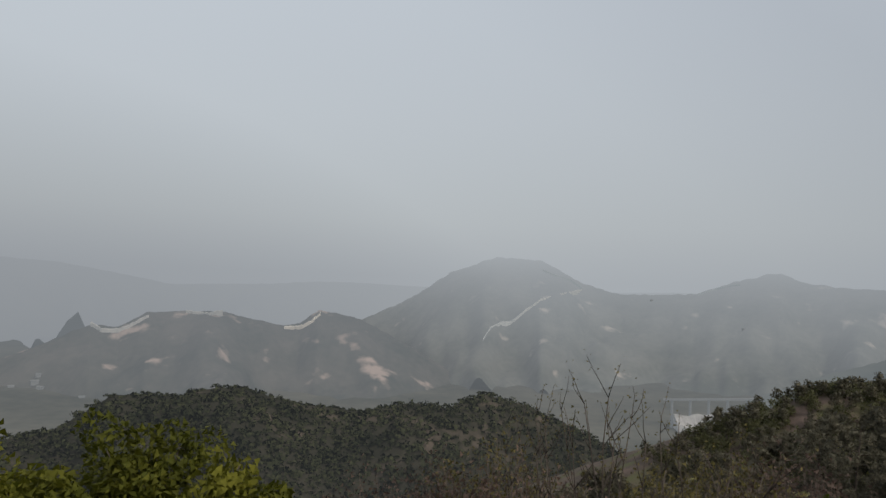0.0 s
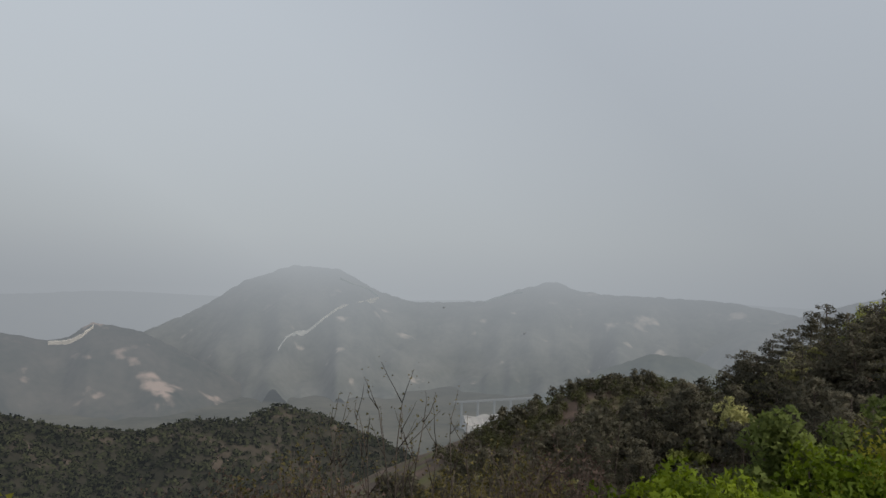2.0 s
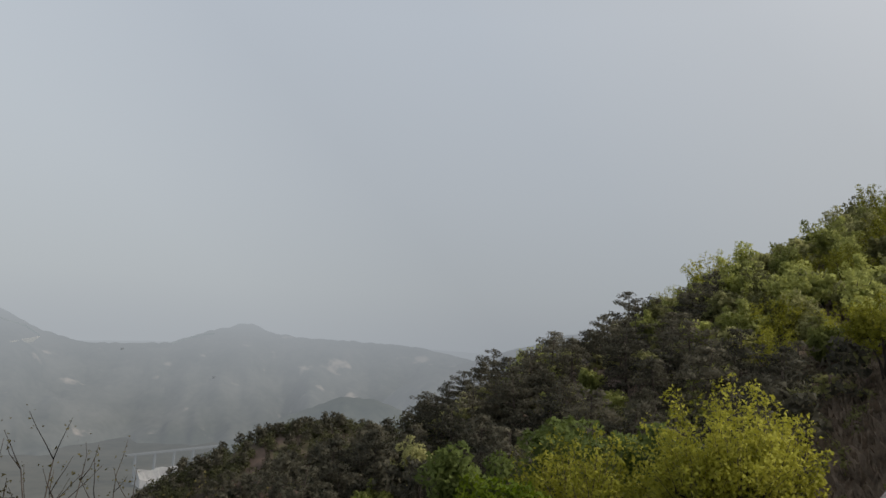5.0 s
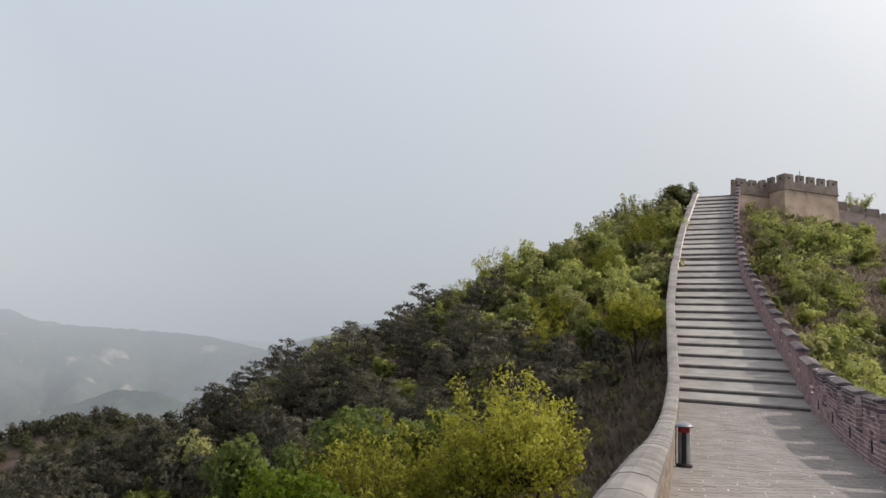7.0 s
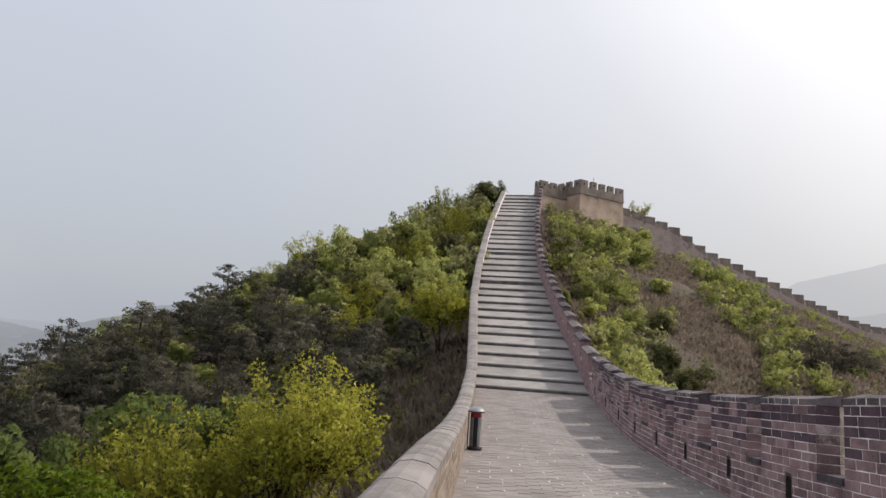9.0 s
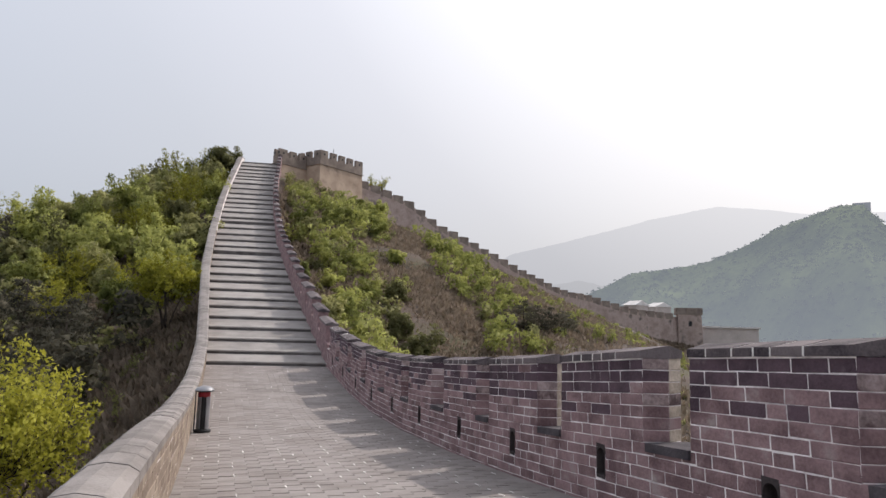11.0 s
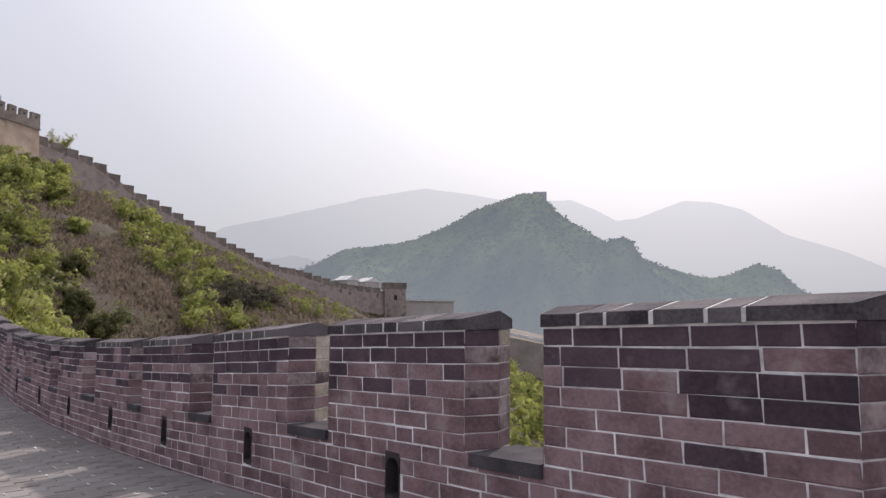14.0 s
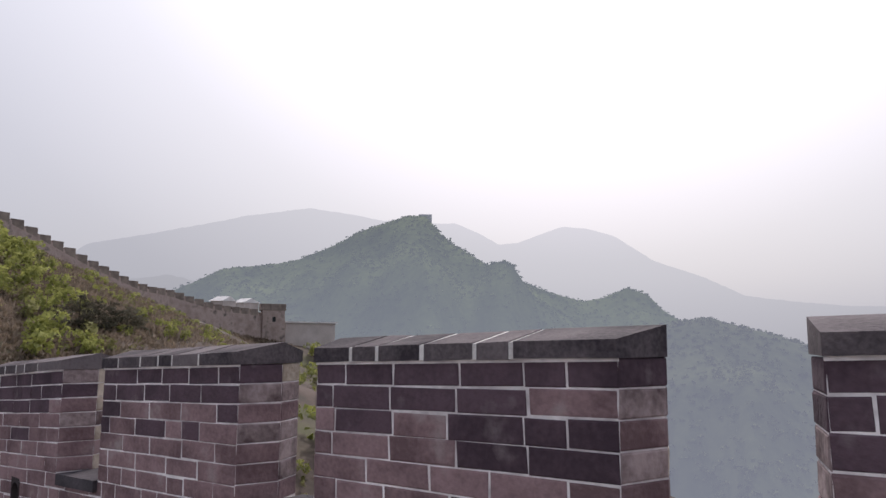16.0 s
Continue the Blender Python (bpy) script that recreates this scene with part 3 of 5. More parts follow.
for me in brick_full + brick_char:
    for vtx in me.vertices:  # bevels stay even when a piece is scaled to its length
        vtx.co.x = math.copysign(0.5 - (0.5 - abs(vtx.co.x)) * 2.4, vtx.co.x)


def frame_on_wall(s, off, z, turn=0.0, slope=0.0):
    """A pose on the right wall: s along it, off out of its inner face, turned round the vertical."""
    x = 3.79 + CH * s - SH * off
    y = -4.50 + SH * s + CH * off
    return pose(x, y, z) @ Matrix.Rotation(HEAD + turn, 4, "Z") @ Matrix.Rotation(-slope, 4, "Y")


wall_south = tagged(new("wall_south", None), "crenellated grey-brown brick parapet with pale mortar", "parapet wall", kind="structure")
LEFTS = [-26.4, -24.0, -21.6, -19.2, -16.8, -14.4, -12.0, -9.6, -7.2, -4.79, -2.38, 0.0, 2.385, 4.80, 7.17, 9.45, 11.95, 14.35, 16.75, 19.15, 21.55, 23.95]
MLEN, SILL, MTOP, THICK = 1.70, 0.725, 1.525, 0.45
LOOP_W, LOOP_Z0, LOOP_Z1 = 0.155, 0.315, 0.615


def base(s):
    return floor_z(x_of(s))


# lower body in pieces round the loopholes
lower = []


def wall_block(s0, s1, z0, z1, inset=0.0):
    cuts = [s0] + [q for q in np.arange(-40, 26, 1.2) if s0 + 0.1 < q < s1 - 0.1] + [s1]
    secs = []
    for s in cuts:
        b = base(s)
        p0, p1 = frame_on_wall(s, -THICK, 0).translation, frame_on_wall(s, -inset, 0).translation
        secs.append([(p0.x, p0.y, b + z0), (p1.x, p1.y, b + z0), (p1.x, p1.y, b + z1), (p0.x, p0.y, b + z1)])
    v, f = prism(secs)
    return v, [q[::-1] for q in f]


LOOPS = [l - MLEN / 2 - 0.07 for l in LEFTS]
s = -43.0
for c in LOOPS:
    lower.append(wall_block(s, c - LOOP_W / 2 - 0.012, -0.9, SILL - 0.02, 0.004))
    lower.append(wall_block(c - LOOP_W / 2 - 0.012, c + LOOP_W / 2 + 0.012, -0.9, LOOP_Z0 - 0.004, 0.004))
    lower.append(wall_block(c - LOOP_W / 2 - 0.012, c + LOOP_W / 2 + 0.012, LOOP_Z1 + 0.004, SILL - 0.02, 0.004))
    s = c + LOOP_W / 2 + 0.012
lower.append(wall_block(s, 24.95, -0.9, SILL - 0.02, 0.004))
v, f = joined(lower)
part("wall_core", mesh_of("wall_core", v, f, MORTAR), wall_south, "pale lime mortar")

bricks_near, bricks_far, char_near, char_far, pale_ends, cream_ends = [], [], [], [], [], []


def lay(parent, s, off, zc, length, turn=0.0, near=False):
    m = frame_on_wall(s, off, zc, turn, slope_at(x_of(s)) if abs(turn) < 0.1 else 0) @ Matrix.Diagonal((length, 1, 1, 1))
    (bricks_near if near else bricks_far).append((parent, m))


rb = random.Random(4)
for k in range(-1, 7):  # lower courses
    z = SILL - (6.5 - k) * COURSE
    s = -14.0 + rb.uniform(0, 0.3)
    while s < 24.6:
        l = rb.choice((0.40, 0.40, 0.38, 0.36, 0.19)) if k >= 0 else 0.4
        spans = [(s, s + l)]
        s += l + 0.010
        if LOOP_Z0 - 0.03 < z < LOOP_Z1 + 0.02:
            for c in LOOPS:
                lo, hi = c - LOOP_W / 2 - 0.014, c + LOOP_W / 2 + 0.014
                spans = [q for a, b in spans for q in ((a, min(b, lo)), (max(a, hi), b)) if q[1] - q[0] > 0.03]
        for a, b in spans:
            lay(wall_south, (a + b) / 2, rb.uniform(-0.002, 0.002), base((a + b) / 2) + z + rb.uniform(-.0025, .0025), b - a, 0, near=-2.6 < a < 3.6 and k >= 2)

for i, left in enumerate(LEFTS):
    mid = left - MLEN / 2
    b0, b1, bm = base(left - MLEN), base(left), base(mid)
    # plan: pointed ends
    plan = [(left - MLEN + 0.004, -0.0045), (left - MLEN - 0.079, -0.25), (left - MLEN + 0.004, -THICK + 0.0045), (left - 0.004, -THICK + 0.0045), (left + 0.079, -0.25), (left - 0.004, -0.0045)]
    secs = []
    for z in (SILL - 0.02, MTOP):
        ring = []
        for sp, off in plan:
            p = frame_on_wall(sp, off, 0).translation
            ring.append((p.x, p.y, bm + (base(mid + 0.8) - base(mid - 0.8)) / 1.6 * (sp - mid) + z))
        secs.append(ring)
    v, f = prism(secs)
    merlon = part("merlon", mesh_of("merlon", v, f, MORTAR), wall_south, "brick merlon with pointed ends")
    sl = (base(mid + 0.8) - base(mid - 0.8)) / 1.6
    near = left in (-2.38, 0.0, 2.385, 4.80)
    pale_rows = rb.sample((3, 4, 5, 6), 2)
    for k in range(7):
        zc = SILL + 0.0 + (k + 0.5) * COURSE
        s = left - MLEN
        end = left
        odd = k % 2
        first = True
        while s < end - 0.03:
            l = rb.choice((0.40, 0.40, 0.37, 0.33, 0.20)) if not first else (0.40 if odd else 0.22)
            first = False
            l = min(l, end - s)
            if end - s - l < 0.12:
                l = end - s
            c = s + l / 2
            m = frame_on_wall(c, rb.uniform(-0.002, 0.002), bm + sl * (c - mid) + zc + rb.uniform(-.0025, .0025), 0, math.atan(sl) + rb.uniform(-.006, .006)) @ Matrix.Diagonal((l - 0.010, 1, 1, 1))
            dark = rb.random() < (0.06, 0.06, 0.10, 0.30, 0.65, 0.92, 0.97)[k]
            if near:
                (char_near if dark else bricks_near).append((merlon, m))
            else:
                (char_far if dark else bricks_far).append((merlon, m))
            s += l
        # faces of the pointed ends
        for sgn, e in ((-1, left - MLEN), (1, left)):
            for (sa, oa), (sb, ob_) in (((e, 0.0), (e + sgn * 0.085, -0.25)), ((e + sgn * 0.085, -0.25), (e, -THICK))):
                ln = math.hypot(sb - sa, ob_ - oa)
                cs, co = (sa + sb) / 2, (oa + ob_) / 2
                ang = math.atan2(ob_ - oa, sb - sa)
                turn = ang if sgn > 0 else ang + math.pi
                m = frame_on_wall(cs, co, bm + sl * (cs - mid) + zc, turn) @ Matrix.Diagonal((ln - 0.006, 1, 1, 1))
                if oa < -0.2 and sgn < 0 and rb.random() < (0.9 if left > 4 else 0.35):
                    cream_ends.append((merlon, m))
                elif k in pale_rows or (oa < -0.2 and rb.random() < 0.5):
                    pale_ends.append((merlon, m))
                elif near and sgn < 0:
                    (char_near if k > 4 else bricks_near).append((merlon, m))
                else:
                    (char_far if k > 4 else bricks_far).append((merlon, m))
    # coping: a gabled row of blocks
    n = 6
    cut = [0.0]
    for q in range(n):
        cut.append(cut[-1] + (1.7 if q == 0 else rb.uniform(0.65, 1.3)))
    cut = [left - MLEN + MLEN * q / cut[-1] for q in cut]
    for q in range(n):
        a, b = cut[q] + (rb.uniform(0.008, 0.016) if q else 0), cut[q + 1] - (rb.uniform(0.008, 0.016) if q < n - 1 else 0)
        secs = []
        ends = ((a, -0.09 if q == 0 else 0), (b, 0.09 if q == n - 1 else 0))
        for sp, nose in ends:
            zb = bm + sl * (sp - mid) + MTOP + 0.012
            ring = []
            for off, dz, push in ((0.022, 0, 0), (0.022, 0.072, 0), (-0.25, 0.128, nose), (-THICK - 0.02, 0.075, 0), (-THICK - 0.02, 0, 0), (-0.25, 0, nose)):
                p = frame_on_wall(sp + push, off, 0).translation
                ring.append((p.x, p.y, zb + dz + rb.uniform(-.003, .003)))
            secs.append(ring)
        v, f = prism(secs)
        f = f[:-2] + [(0, 5, 2, 1), (5, 4, 3, 2), (6, 7, 8, 11), (11, 8, 9, 10)]
        part("coping_block", mesh_of("coping_block", v, f, COPING), merlon, "dark weathered coping block")
    v, f = box_data(-MLEN / 2, MLEN / 2, -THICK, 0.004, 0, 0.0165)
    part("mortar_bed", mesh_of("mortar_bed", v, f, MORTAR), merlon, "", frame_on_wall(mid, 0, bm + MTOP - 0.002, 0, math.atan(sl)))
    ring = [(-THICK + 0.01, 0), (0.019, 0), (0.019, 0.069), (-0.25, 0.124), (-THICK + 0.01, 0.070)]
    v, f = prism([[(x, y, z) for y, z in ring] for x in (-MLEN / 2 + 0.06, MLEN / 2 - 0.06)])
    part("coping_mortar", mesh_of("coping_mortar", v, [p[::-1] for p in f], MORTAR_W), merlon, "white mortar between coping blocks", frame_on_wall(mid, 0, bm + MTOP + 0.012, 0, math.atan(sl)))
    # sill of the opening after this merlon
    nxt = LEFTS[i + 1] - MLEN if i + 1 < len(LEFTS) else None
    if nxt is not None:
        a, b = left + 0.0, nxt - 0.07
        v, f = box_data(-(b - a) / 2, (b - a) / 2, -THICK, 0.028, -0.085, -0.002)
        part("sill_slab", mesh_of("sill_slab", v, f, DARKSLAB), wall_south, "dark stone sill slab", frame_on_wall((a + b) / 2, 0, base((a + b) / 2) + SILL + 0.006, 0, slope_at(x_of((a + b) / 2))))
    # arched loophole lining, coloured dark to stand for the shade inside
    c = LOOPS[i]
    bv = []
    for t in range(9):
        w = math.pi * t / 8
        bv.append((math.cos(w) * LOOP_W / 2, LOOP_Z1 - LOOP_W / 2 + math.sin(w) * LOOP_W / 2 - 0.012))
    ring = [(LOOP_W / 2, LOOP_Z0)] + bv + [(-LOOP_W / 2, LOOP_Z0)]
    v, f = [], []
    nn = len(ring)
    for y in (0.003, -THICK + 0.01):
        v += [(x, y, z) for x, z in ring]
        v += [(x, y, LOOP_Z1 + 0.03 if 0 < q < nn - 1 else z) for q, (x, z) in enumerate([(max(-LOOP_W / 2 - 0.01, min(LOOP_W / 2 + 0.01, x * 1.2)), z) for x, z in ring])]
    for q in range(nn - 1):
        f.append((q, q + 1, nn + q + 1, nn + q))
        f.append((q, 2 * nn + q, 2 * nn + q + 1, q + 1))
    part("loophole", mesh_of("loophole", v, f, LOOP_SHADE), wall_south, "small dark arched loophole", frame_on_wall(c, 0, base(c)))
    v, f = box_data(-LOOP_W / 2 - 0.008, LOOP_W / 2 + 0.008, -THICK + 0.02, 0.001, LOOP_Z0 - 0.03, LOOP_Z0 + 0.006)
    part("loophole_sill", mesh_of("loophole_sill", v, f, LOOP_SHADE), wall_south, "loophole sill coloured dark for its shade", frame_on_wall(c, 0, base(c)))
    # added dark plate closing the hole, in place of its deep shade
    v, f = box_data(-LOOP_W / 2 - 0.004, LOOP_W / 2 + 0.004, -THICK + 0.02, -THICK + 0.06, LOOP_Z0 - 0.01, LOOP_Z1 + 0.02)
    part("loophole_back", mesh_of("loophole_back", v, f, LOOP_SHADE), wall_south, "added dark plate for the deep shade of the loophole", frame_on_wall(c, 0, base(c)))


def join_bricks(name, items, mat, parent, meshes):
    vs, fs, n = [], [], 0
    base_v = [np.array([vv.co[:] for vv in me.vertices]) for me in meshes]
    base_f = [[tuple(p.vertices) for p in me.polygons] for me in meshes]
    for q, m in enumerate(items):
        k = q % len(meshes)
        M = np.array(m)
        w = base_v[k] @ M[:3, :3].T + M[:3, 3]
        vs.append(w)
        fs += [tuple(i + n for i in p) for p in base_f[k]]
        n += len(w)
    if not vs:
        return
    ob = part(name, mesh_of(name, np.concatenate(vs).tolist(), fs, mat), parent)
    return tagged(ob, kind="stuff")


for q, (parent, m) in enumerate(bricks_near[:200]):
    part("brick", brick_full[q % 8], parent, "", m)
for q, (parent, m) in enumerate(char_near[:100]):
    part("brick", brick_char[q % 8], parent, "", m)
join_bricks("brick_rows", [m for _, m in bricks_far + bricks_near[200:]], BRICK_J, wall_south, brick_full)
join_bricks("weathered_bricks", [m for _, m in char_far + char_near[100:]], BRICK_CJ, wall_south, brick_full)
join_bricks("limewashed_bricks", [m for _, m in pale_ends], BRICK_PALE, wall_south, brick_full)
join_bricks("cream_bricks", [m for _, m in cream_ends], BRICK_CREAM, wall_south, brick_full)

# low parapet along the other side
wall_north = tagged(new("wall_north", None), "low brick parapet with broad smooth grey coping", "parapet wall", kind="structure")
LOW = 0.76
low_x = list(np.arange(-40, 28.2, 0.8)) + [28.2] + list(np.arange(29, 104, 1.2))


def rail_z(x):
    return (floor_z(x - 1.2) + floor_z(x) + floor_z(x + 1.2)) / 3


part("wall_core", low_core(), wall_north, "pale mortar core")
low_bricks = []
for k in range(7):
    x = -12.0 + rb.uniform(0, 0.3)
    while x < 60:
        l = rb.choice((0.40, 0.38, 0.36, 0.2))
        c = x + l / 2
        tilt = math.atan((rail_z(c + .2) - rail_z(c - .2)) / .4)
        m = pose(c, y_left(c) + rb.uniform(-.003, .003), rail_z(c) + 0.05 + k * 0.106) @ Matrix.Rotation(math.pi + math.atan((y_right(c + .5) - y_right(c - .5))), 4, "Z") @ Matrix.Rotation(tilt, 4, "Y") @ Matrix.Diagonal((l, 1, 0.88, 1))
        low_bricks.append(m)
        x += l + 0.014
join_bricks("brick_rows", low_bricks, BRICK_L, wall_north, brick_full)
cop = []
x = -30.0
while x < 102:
    l = rb.uniform(0.36, 0.5) if x < 28 else rb.uniform(0.7, 0.95)
    secs = []
    for q in (x, x + l - 0.012):
        z = rail_z(q) + LOW + rb.uniform(-.004, .004)
        y, w = y_left(q), lerp(q, (4, 14, 30, 60), (0.28, 0.36, 0.42, 0.55))
        secs.append([(q, y - 0.03, z), (q, y + w, z), (q, y + w + 0.01, z + 0.06), (q, y + w * 0.82, z + 0.105), (q, y + w * 0.5, z + 0.12), (q, y + 0.03, z + 0.105), (q, y - 0.03, z + 0.07)])
    v, f = prism(secs)
    cop.append((v, [p[::-1] for p in f]))
    x += l
v, f = joined(cop)
tagged(part("coping_blocks", mesh_of("coping_blocks", v, f, COPING_N), wall_north, "broad rounded grey coping blocks"), kind="stuff")

# parapet beside the stairs: stepped merlons
stair_wall = tagged(new("wall_stair", None), "stepped brick parapet beside the stairway", "parapet wall", kind="structure")
part("wall_core", along(list(np.arange(28.1, 103, 1.2)), -THICK, 0.0, lambda x: rail_z(x) - 6, lambda x: rail_z(x) + 0.80, BRICK_J, "wall_core"), stair_wall)
x = 28.6
while x < 101:
    L_ = 1.75
    z0, z1 = rail_z(x), rail_z(x + L_)
    secs = []
    for q, zt2 in ((x, z0 + 1.45), (x + L_, z1 + 1.32)):
        y = y_right(q)
        secs.append([(q, y - THICK, rail_z(q) + 0.5), (q, y - 0.004, rail_z(q) + 0.5), (q, y - 0.004, zt2), (q, y - THICK, zt2)])
    v, f = prism(secs)
    mer = part("merlon", mesh_of("merlon", v, [p[::-1] for p in f], BRICK_J), stair_wall)
    secs = []
    for q, zt2 in ((x - 0.05, z0 + 1.45), (x + L_ + 0.05, z1 + 1.32)):
        y = y_right(q)
        secs.append([(q, y - THICK - 0.04, zt2), (q, y + 0.04, zt2), (q, y + 0.04, zt2 + 0.07), (q, y - 0.22, zt2 + 0.15), (q, y - THICK - 0.04, zt2 + 0.07)])
    v, f = prism(secs)
    part("coping_block", mesh_of("coping_block", v, [p[::-1] for p in f], COPING), mer, "dark coping slab")
    x += 2.40

# paving: bricks laid across the walkway
paver = [brick_mesh("paving_brick", PAVE, 1.0, 0.1925, 40 + i, depth=0.05, bev=0.003) for i in range(3)]
near_p, far_p, spots = [], [], []
row, x = 0, -9.333
while x < 28.05:
    v0 = -0.2 if row % 2 else 0.0
    w = wide_at(x)
    while v0 < w - 0.02:
        a, b = max(0.0, v0), min(w, v0 + 0.383)
        v0 += 0.395
        if b - a < 0.04:
            continue
        y = y_right(x) + (a + b) / 2
        m = pose(x, y, floor_z(x) + rb.uniform(-0.002, 0.002)) @ Matrix.Rotation(HEAD + math.pi / 2, 4, "Z") @ Matrix.Rotation(-slope_at(x), 4, "X") @ Matrix.Rotation(math.pi / 2 + rb.uniform(-.006, .006), 4, "X") @ Matrix.Diagonal((b - a, 1, 1, 1))
        (near_p if 4.7 < x < 9.9 else far_p).append(m)
        if b < w - 0.05 and rb.random() < lerp(x, (4, 12, 20), (0.34, 0.22, 0.10)):
            spots.append(pose(x, y_right(x) + b + 0.006, floor_z(x) + 0.0035) @ Matrix.Rotation(HEAD + rb.uniform(-.1, .1), 4, "Z") @ Matrix.Rotation(-slope_at(x), 4, "Y") @ Matrix.Diagonal((rb.uniform(0.10, 0.21), rb.uniform(0.012, 0.032), 1, 1)))
    row += 1
    x += 0.197
for q, m in enumerate(near_p[:300]):
    part("paving_brick", paver[q % 3], floor_root, "", m)
join_bricks("paving_rows", far_p + near_p[300:], PAVE_J, floor_root, paver)
dab = [(math.cos(a) * 0.5, math.sin(a) * 0.5, z) for z in (-0.012, 0.0) for a in (0.4, 1.2, 2.0, 3.4, 4.3, 5.6)]
dab_mesh = mesh_of("mortar_dab", dab, [(6, 7, 8, 9, 10, 11)] + [(q, (q + 1) % 6, (q + 1) % 6 + 6, q + 6) for q in range(6)], MORTAR_W)
join_bricks("mortar_dabs", spots, MORTAR_W, floor_root, [dab_mesh])
bpy.data.meshes.remove(dab_mesh)
# ---- the tower at the head of the stairs ----
TU, TN = Vector((0.70, -0.714, 0)), Vector((-0.714, -0.70, 0))


def tower_block(root, corner, wide, deep, z0, ztop, merlons, name):
    """A battered block with corbel band and battlements. corner: where the sunny face meets the shaded one, at the top."""
    c = Vector((corner[0], corner[1], 0))
    sec = []
    for z, g in ((z0, 0.28), (ztop - 2.25, 0.0)):
        ring = [c + TN * g - TU * g, c + TU * (wide + g) + TN * g, c + TU * (wide + g) - TN * (deep + g), c - TN * (deep + g) - TU * g]
        sec.append([(p.x, p.y, z) for p in ring])
    v, f = prism(sec)
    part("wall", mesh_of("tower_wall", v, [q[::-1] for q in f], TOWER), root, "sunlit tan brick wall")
    for dz0, dz1, g, nm in ((2.25, 2.08, 0.14, "string_course"), (2.08, 1.05, 0.05, "parapet")):
        sec = []
        for z in (ztop - dz0, ztop - dz1):
            ring = [c + TN * g - TU * g, c + TU * (wide + g) + TN * g, c + TU * (wide + g) - TN * (deep + g), c - TN * (deep + g) - TU * g]
            sec.append([(p.x, p.y, z) for p in ring])
        v, f = prism(sec)
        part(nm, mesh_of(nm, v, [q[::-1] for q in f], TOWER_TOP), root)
    sides = ((c, TU, wide, TN), (c, -TN, deep, -TU), (c + TU * wide, -TN, deep, TU), (c - TN * deep, TU, wide, -TN))
    for o, d, ln, nrm in sides:
        n = max(2, round(ln / 1.75))
        for k in range(n):
            a, b = ln * k / n + (0 if k == 0 else 0.34), ln * (k + 1) / n - (0 if k == n - 1 else 0.34)
            ring = []
            for p in (o + d * a + nrm * 0.05, o + d * b + nrm * 0.05, o + d * b - nrm * 0.40, o + d * a - nrm * 0.40):
                ring.append((p.x, p.y, 0))
            v, f = prism([[(x, y, z) for x, y, _ in ring] for z in (ztop - 1.05, ztop)])
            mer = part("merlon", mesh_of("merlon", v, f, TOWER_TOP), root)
            # small black slabs under each merlon, standing in for shaded openings
            mid = o + d * ((a + b) / 2) + nrm * 0.055
            w = d * 0.16
            hv = []
            for z in (ztop - 0.75, ztop - 0.45):
                hv += [(mid - w)[:2] + (z,), (mid + w)[:2] + (z,)]
            for z in (ztop - 0.75, ztop - 0.45):
                q1, q2 = mid - w - nrm * 0.03, mid + w - nrm * 0.03
                hv += [q1[:2] + (z,), q2[:2] + (z,)]
            part("loophole", mesh_of("loophole", hv, [(0, 1, 3, 2), (4, 6, 7, 5), (0, 4, 5, 1), (2, 3, 7, 6), (0, 2, 6, 4), (1, 5, 7, 3)], BLACK), mer, "black slab standing for a shaded square loophole")


tower = tagged(new("watchtower", None), "square tan brick watchtower with battlements at the stair head", "watchtower")
tower_block(tower, (103.6, 0.9), 9.3, 9.0, 17.0, 28.75, 5, "main")
annex = Vector((103.6, 0.9, 0)) - TN * 3.0 - TU * 5.4
tower_block(tower, (annex.x, annex.y), 5.4, 1.3, 18.0, 28.1, 2, "annex")
v, f = box_data(-0.03, 0.03, -0.03, 0.03, 0, 1.3)
part("mast", mesh_of("mast", v, f, BLACK), tower, "thin dark mast", pose(105.6, -1.0, 28.2))

# ---- the wall that falls along the ridge to the small tower ----
ridge_wall = tagged(new("ridge_wall", None), "old stone wall with battlements falling along the ridge", "city wall")
RW = ((111.5, -4.5, 26.2), (115, -10.8, 24.9), (116.7, -14, 24.0), (119, -19.4, 20.7), (122.6, -27.4, 17.8), (127.3, -37.5, 13.7), (132.6, -47.3, 10.7), (136.2, -54.8, 9.9), (138.1, -63.2, 8.0), (139.7, -69.1, 7.3), (140.9, -77.7, 6.8))
rw_len = [0]
for a, b in zip(RW[:-1], RW[1:]):
    rw_len.append(rw_len[-1] + math.hypot(b[0] - a[0], b[1] - a[1]))


def rw_at(q):
    return Vector([lerp(q, rw_len, [p[k] for p in RW]) for k in range(3)])


secs = []
for q in np.linspace(0, rw_len[-1], 60):
    p, d = rw_at(q), (rw_at(q + 0.5) - rw_at(q - 0.5))
    n = Vector((-d.y, d.x, 0)).normalized()
    a, b = p - n * 0.9, p + n * 3.5
    secs.append([(a.x - n.x * .4, a.y - n.y * .4, p.z - 6.5), (b.x, b.y, p.z - 6.5), (b.x, b.y, p.z - 0.55), (a.x, a.y, p.z - 0.55)])
v, f = prism(secs)
part("wall", mesh_of("ridge_wall_body", v, [q[::-1] for q in f], FARWALL), ridge_wall, "grey-brown rubble wall")
q = 0.4
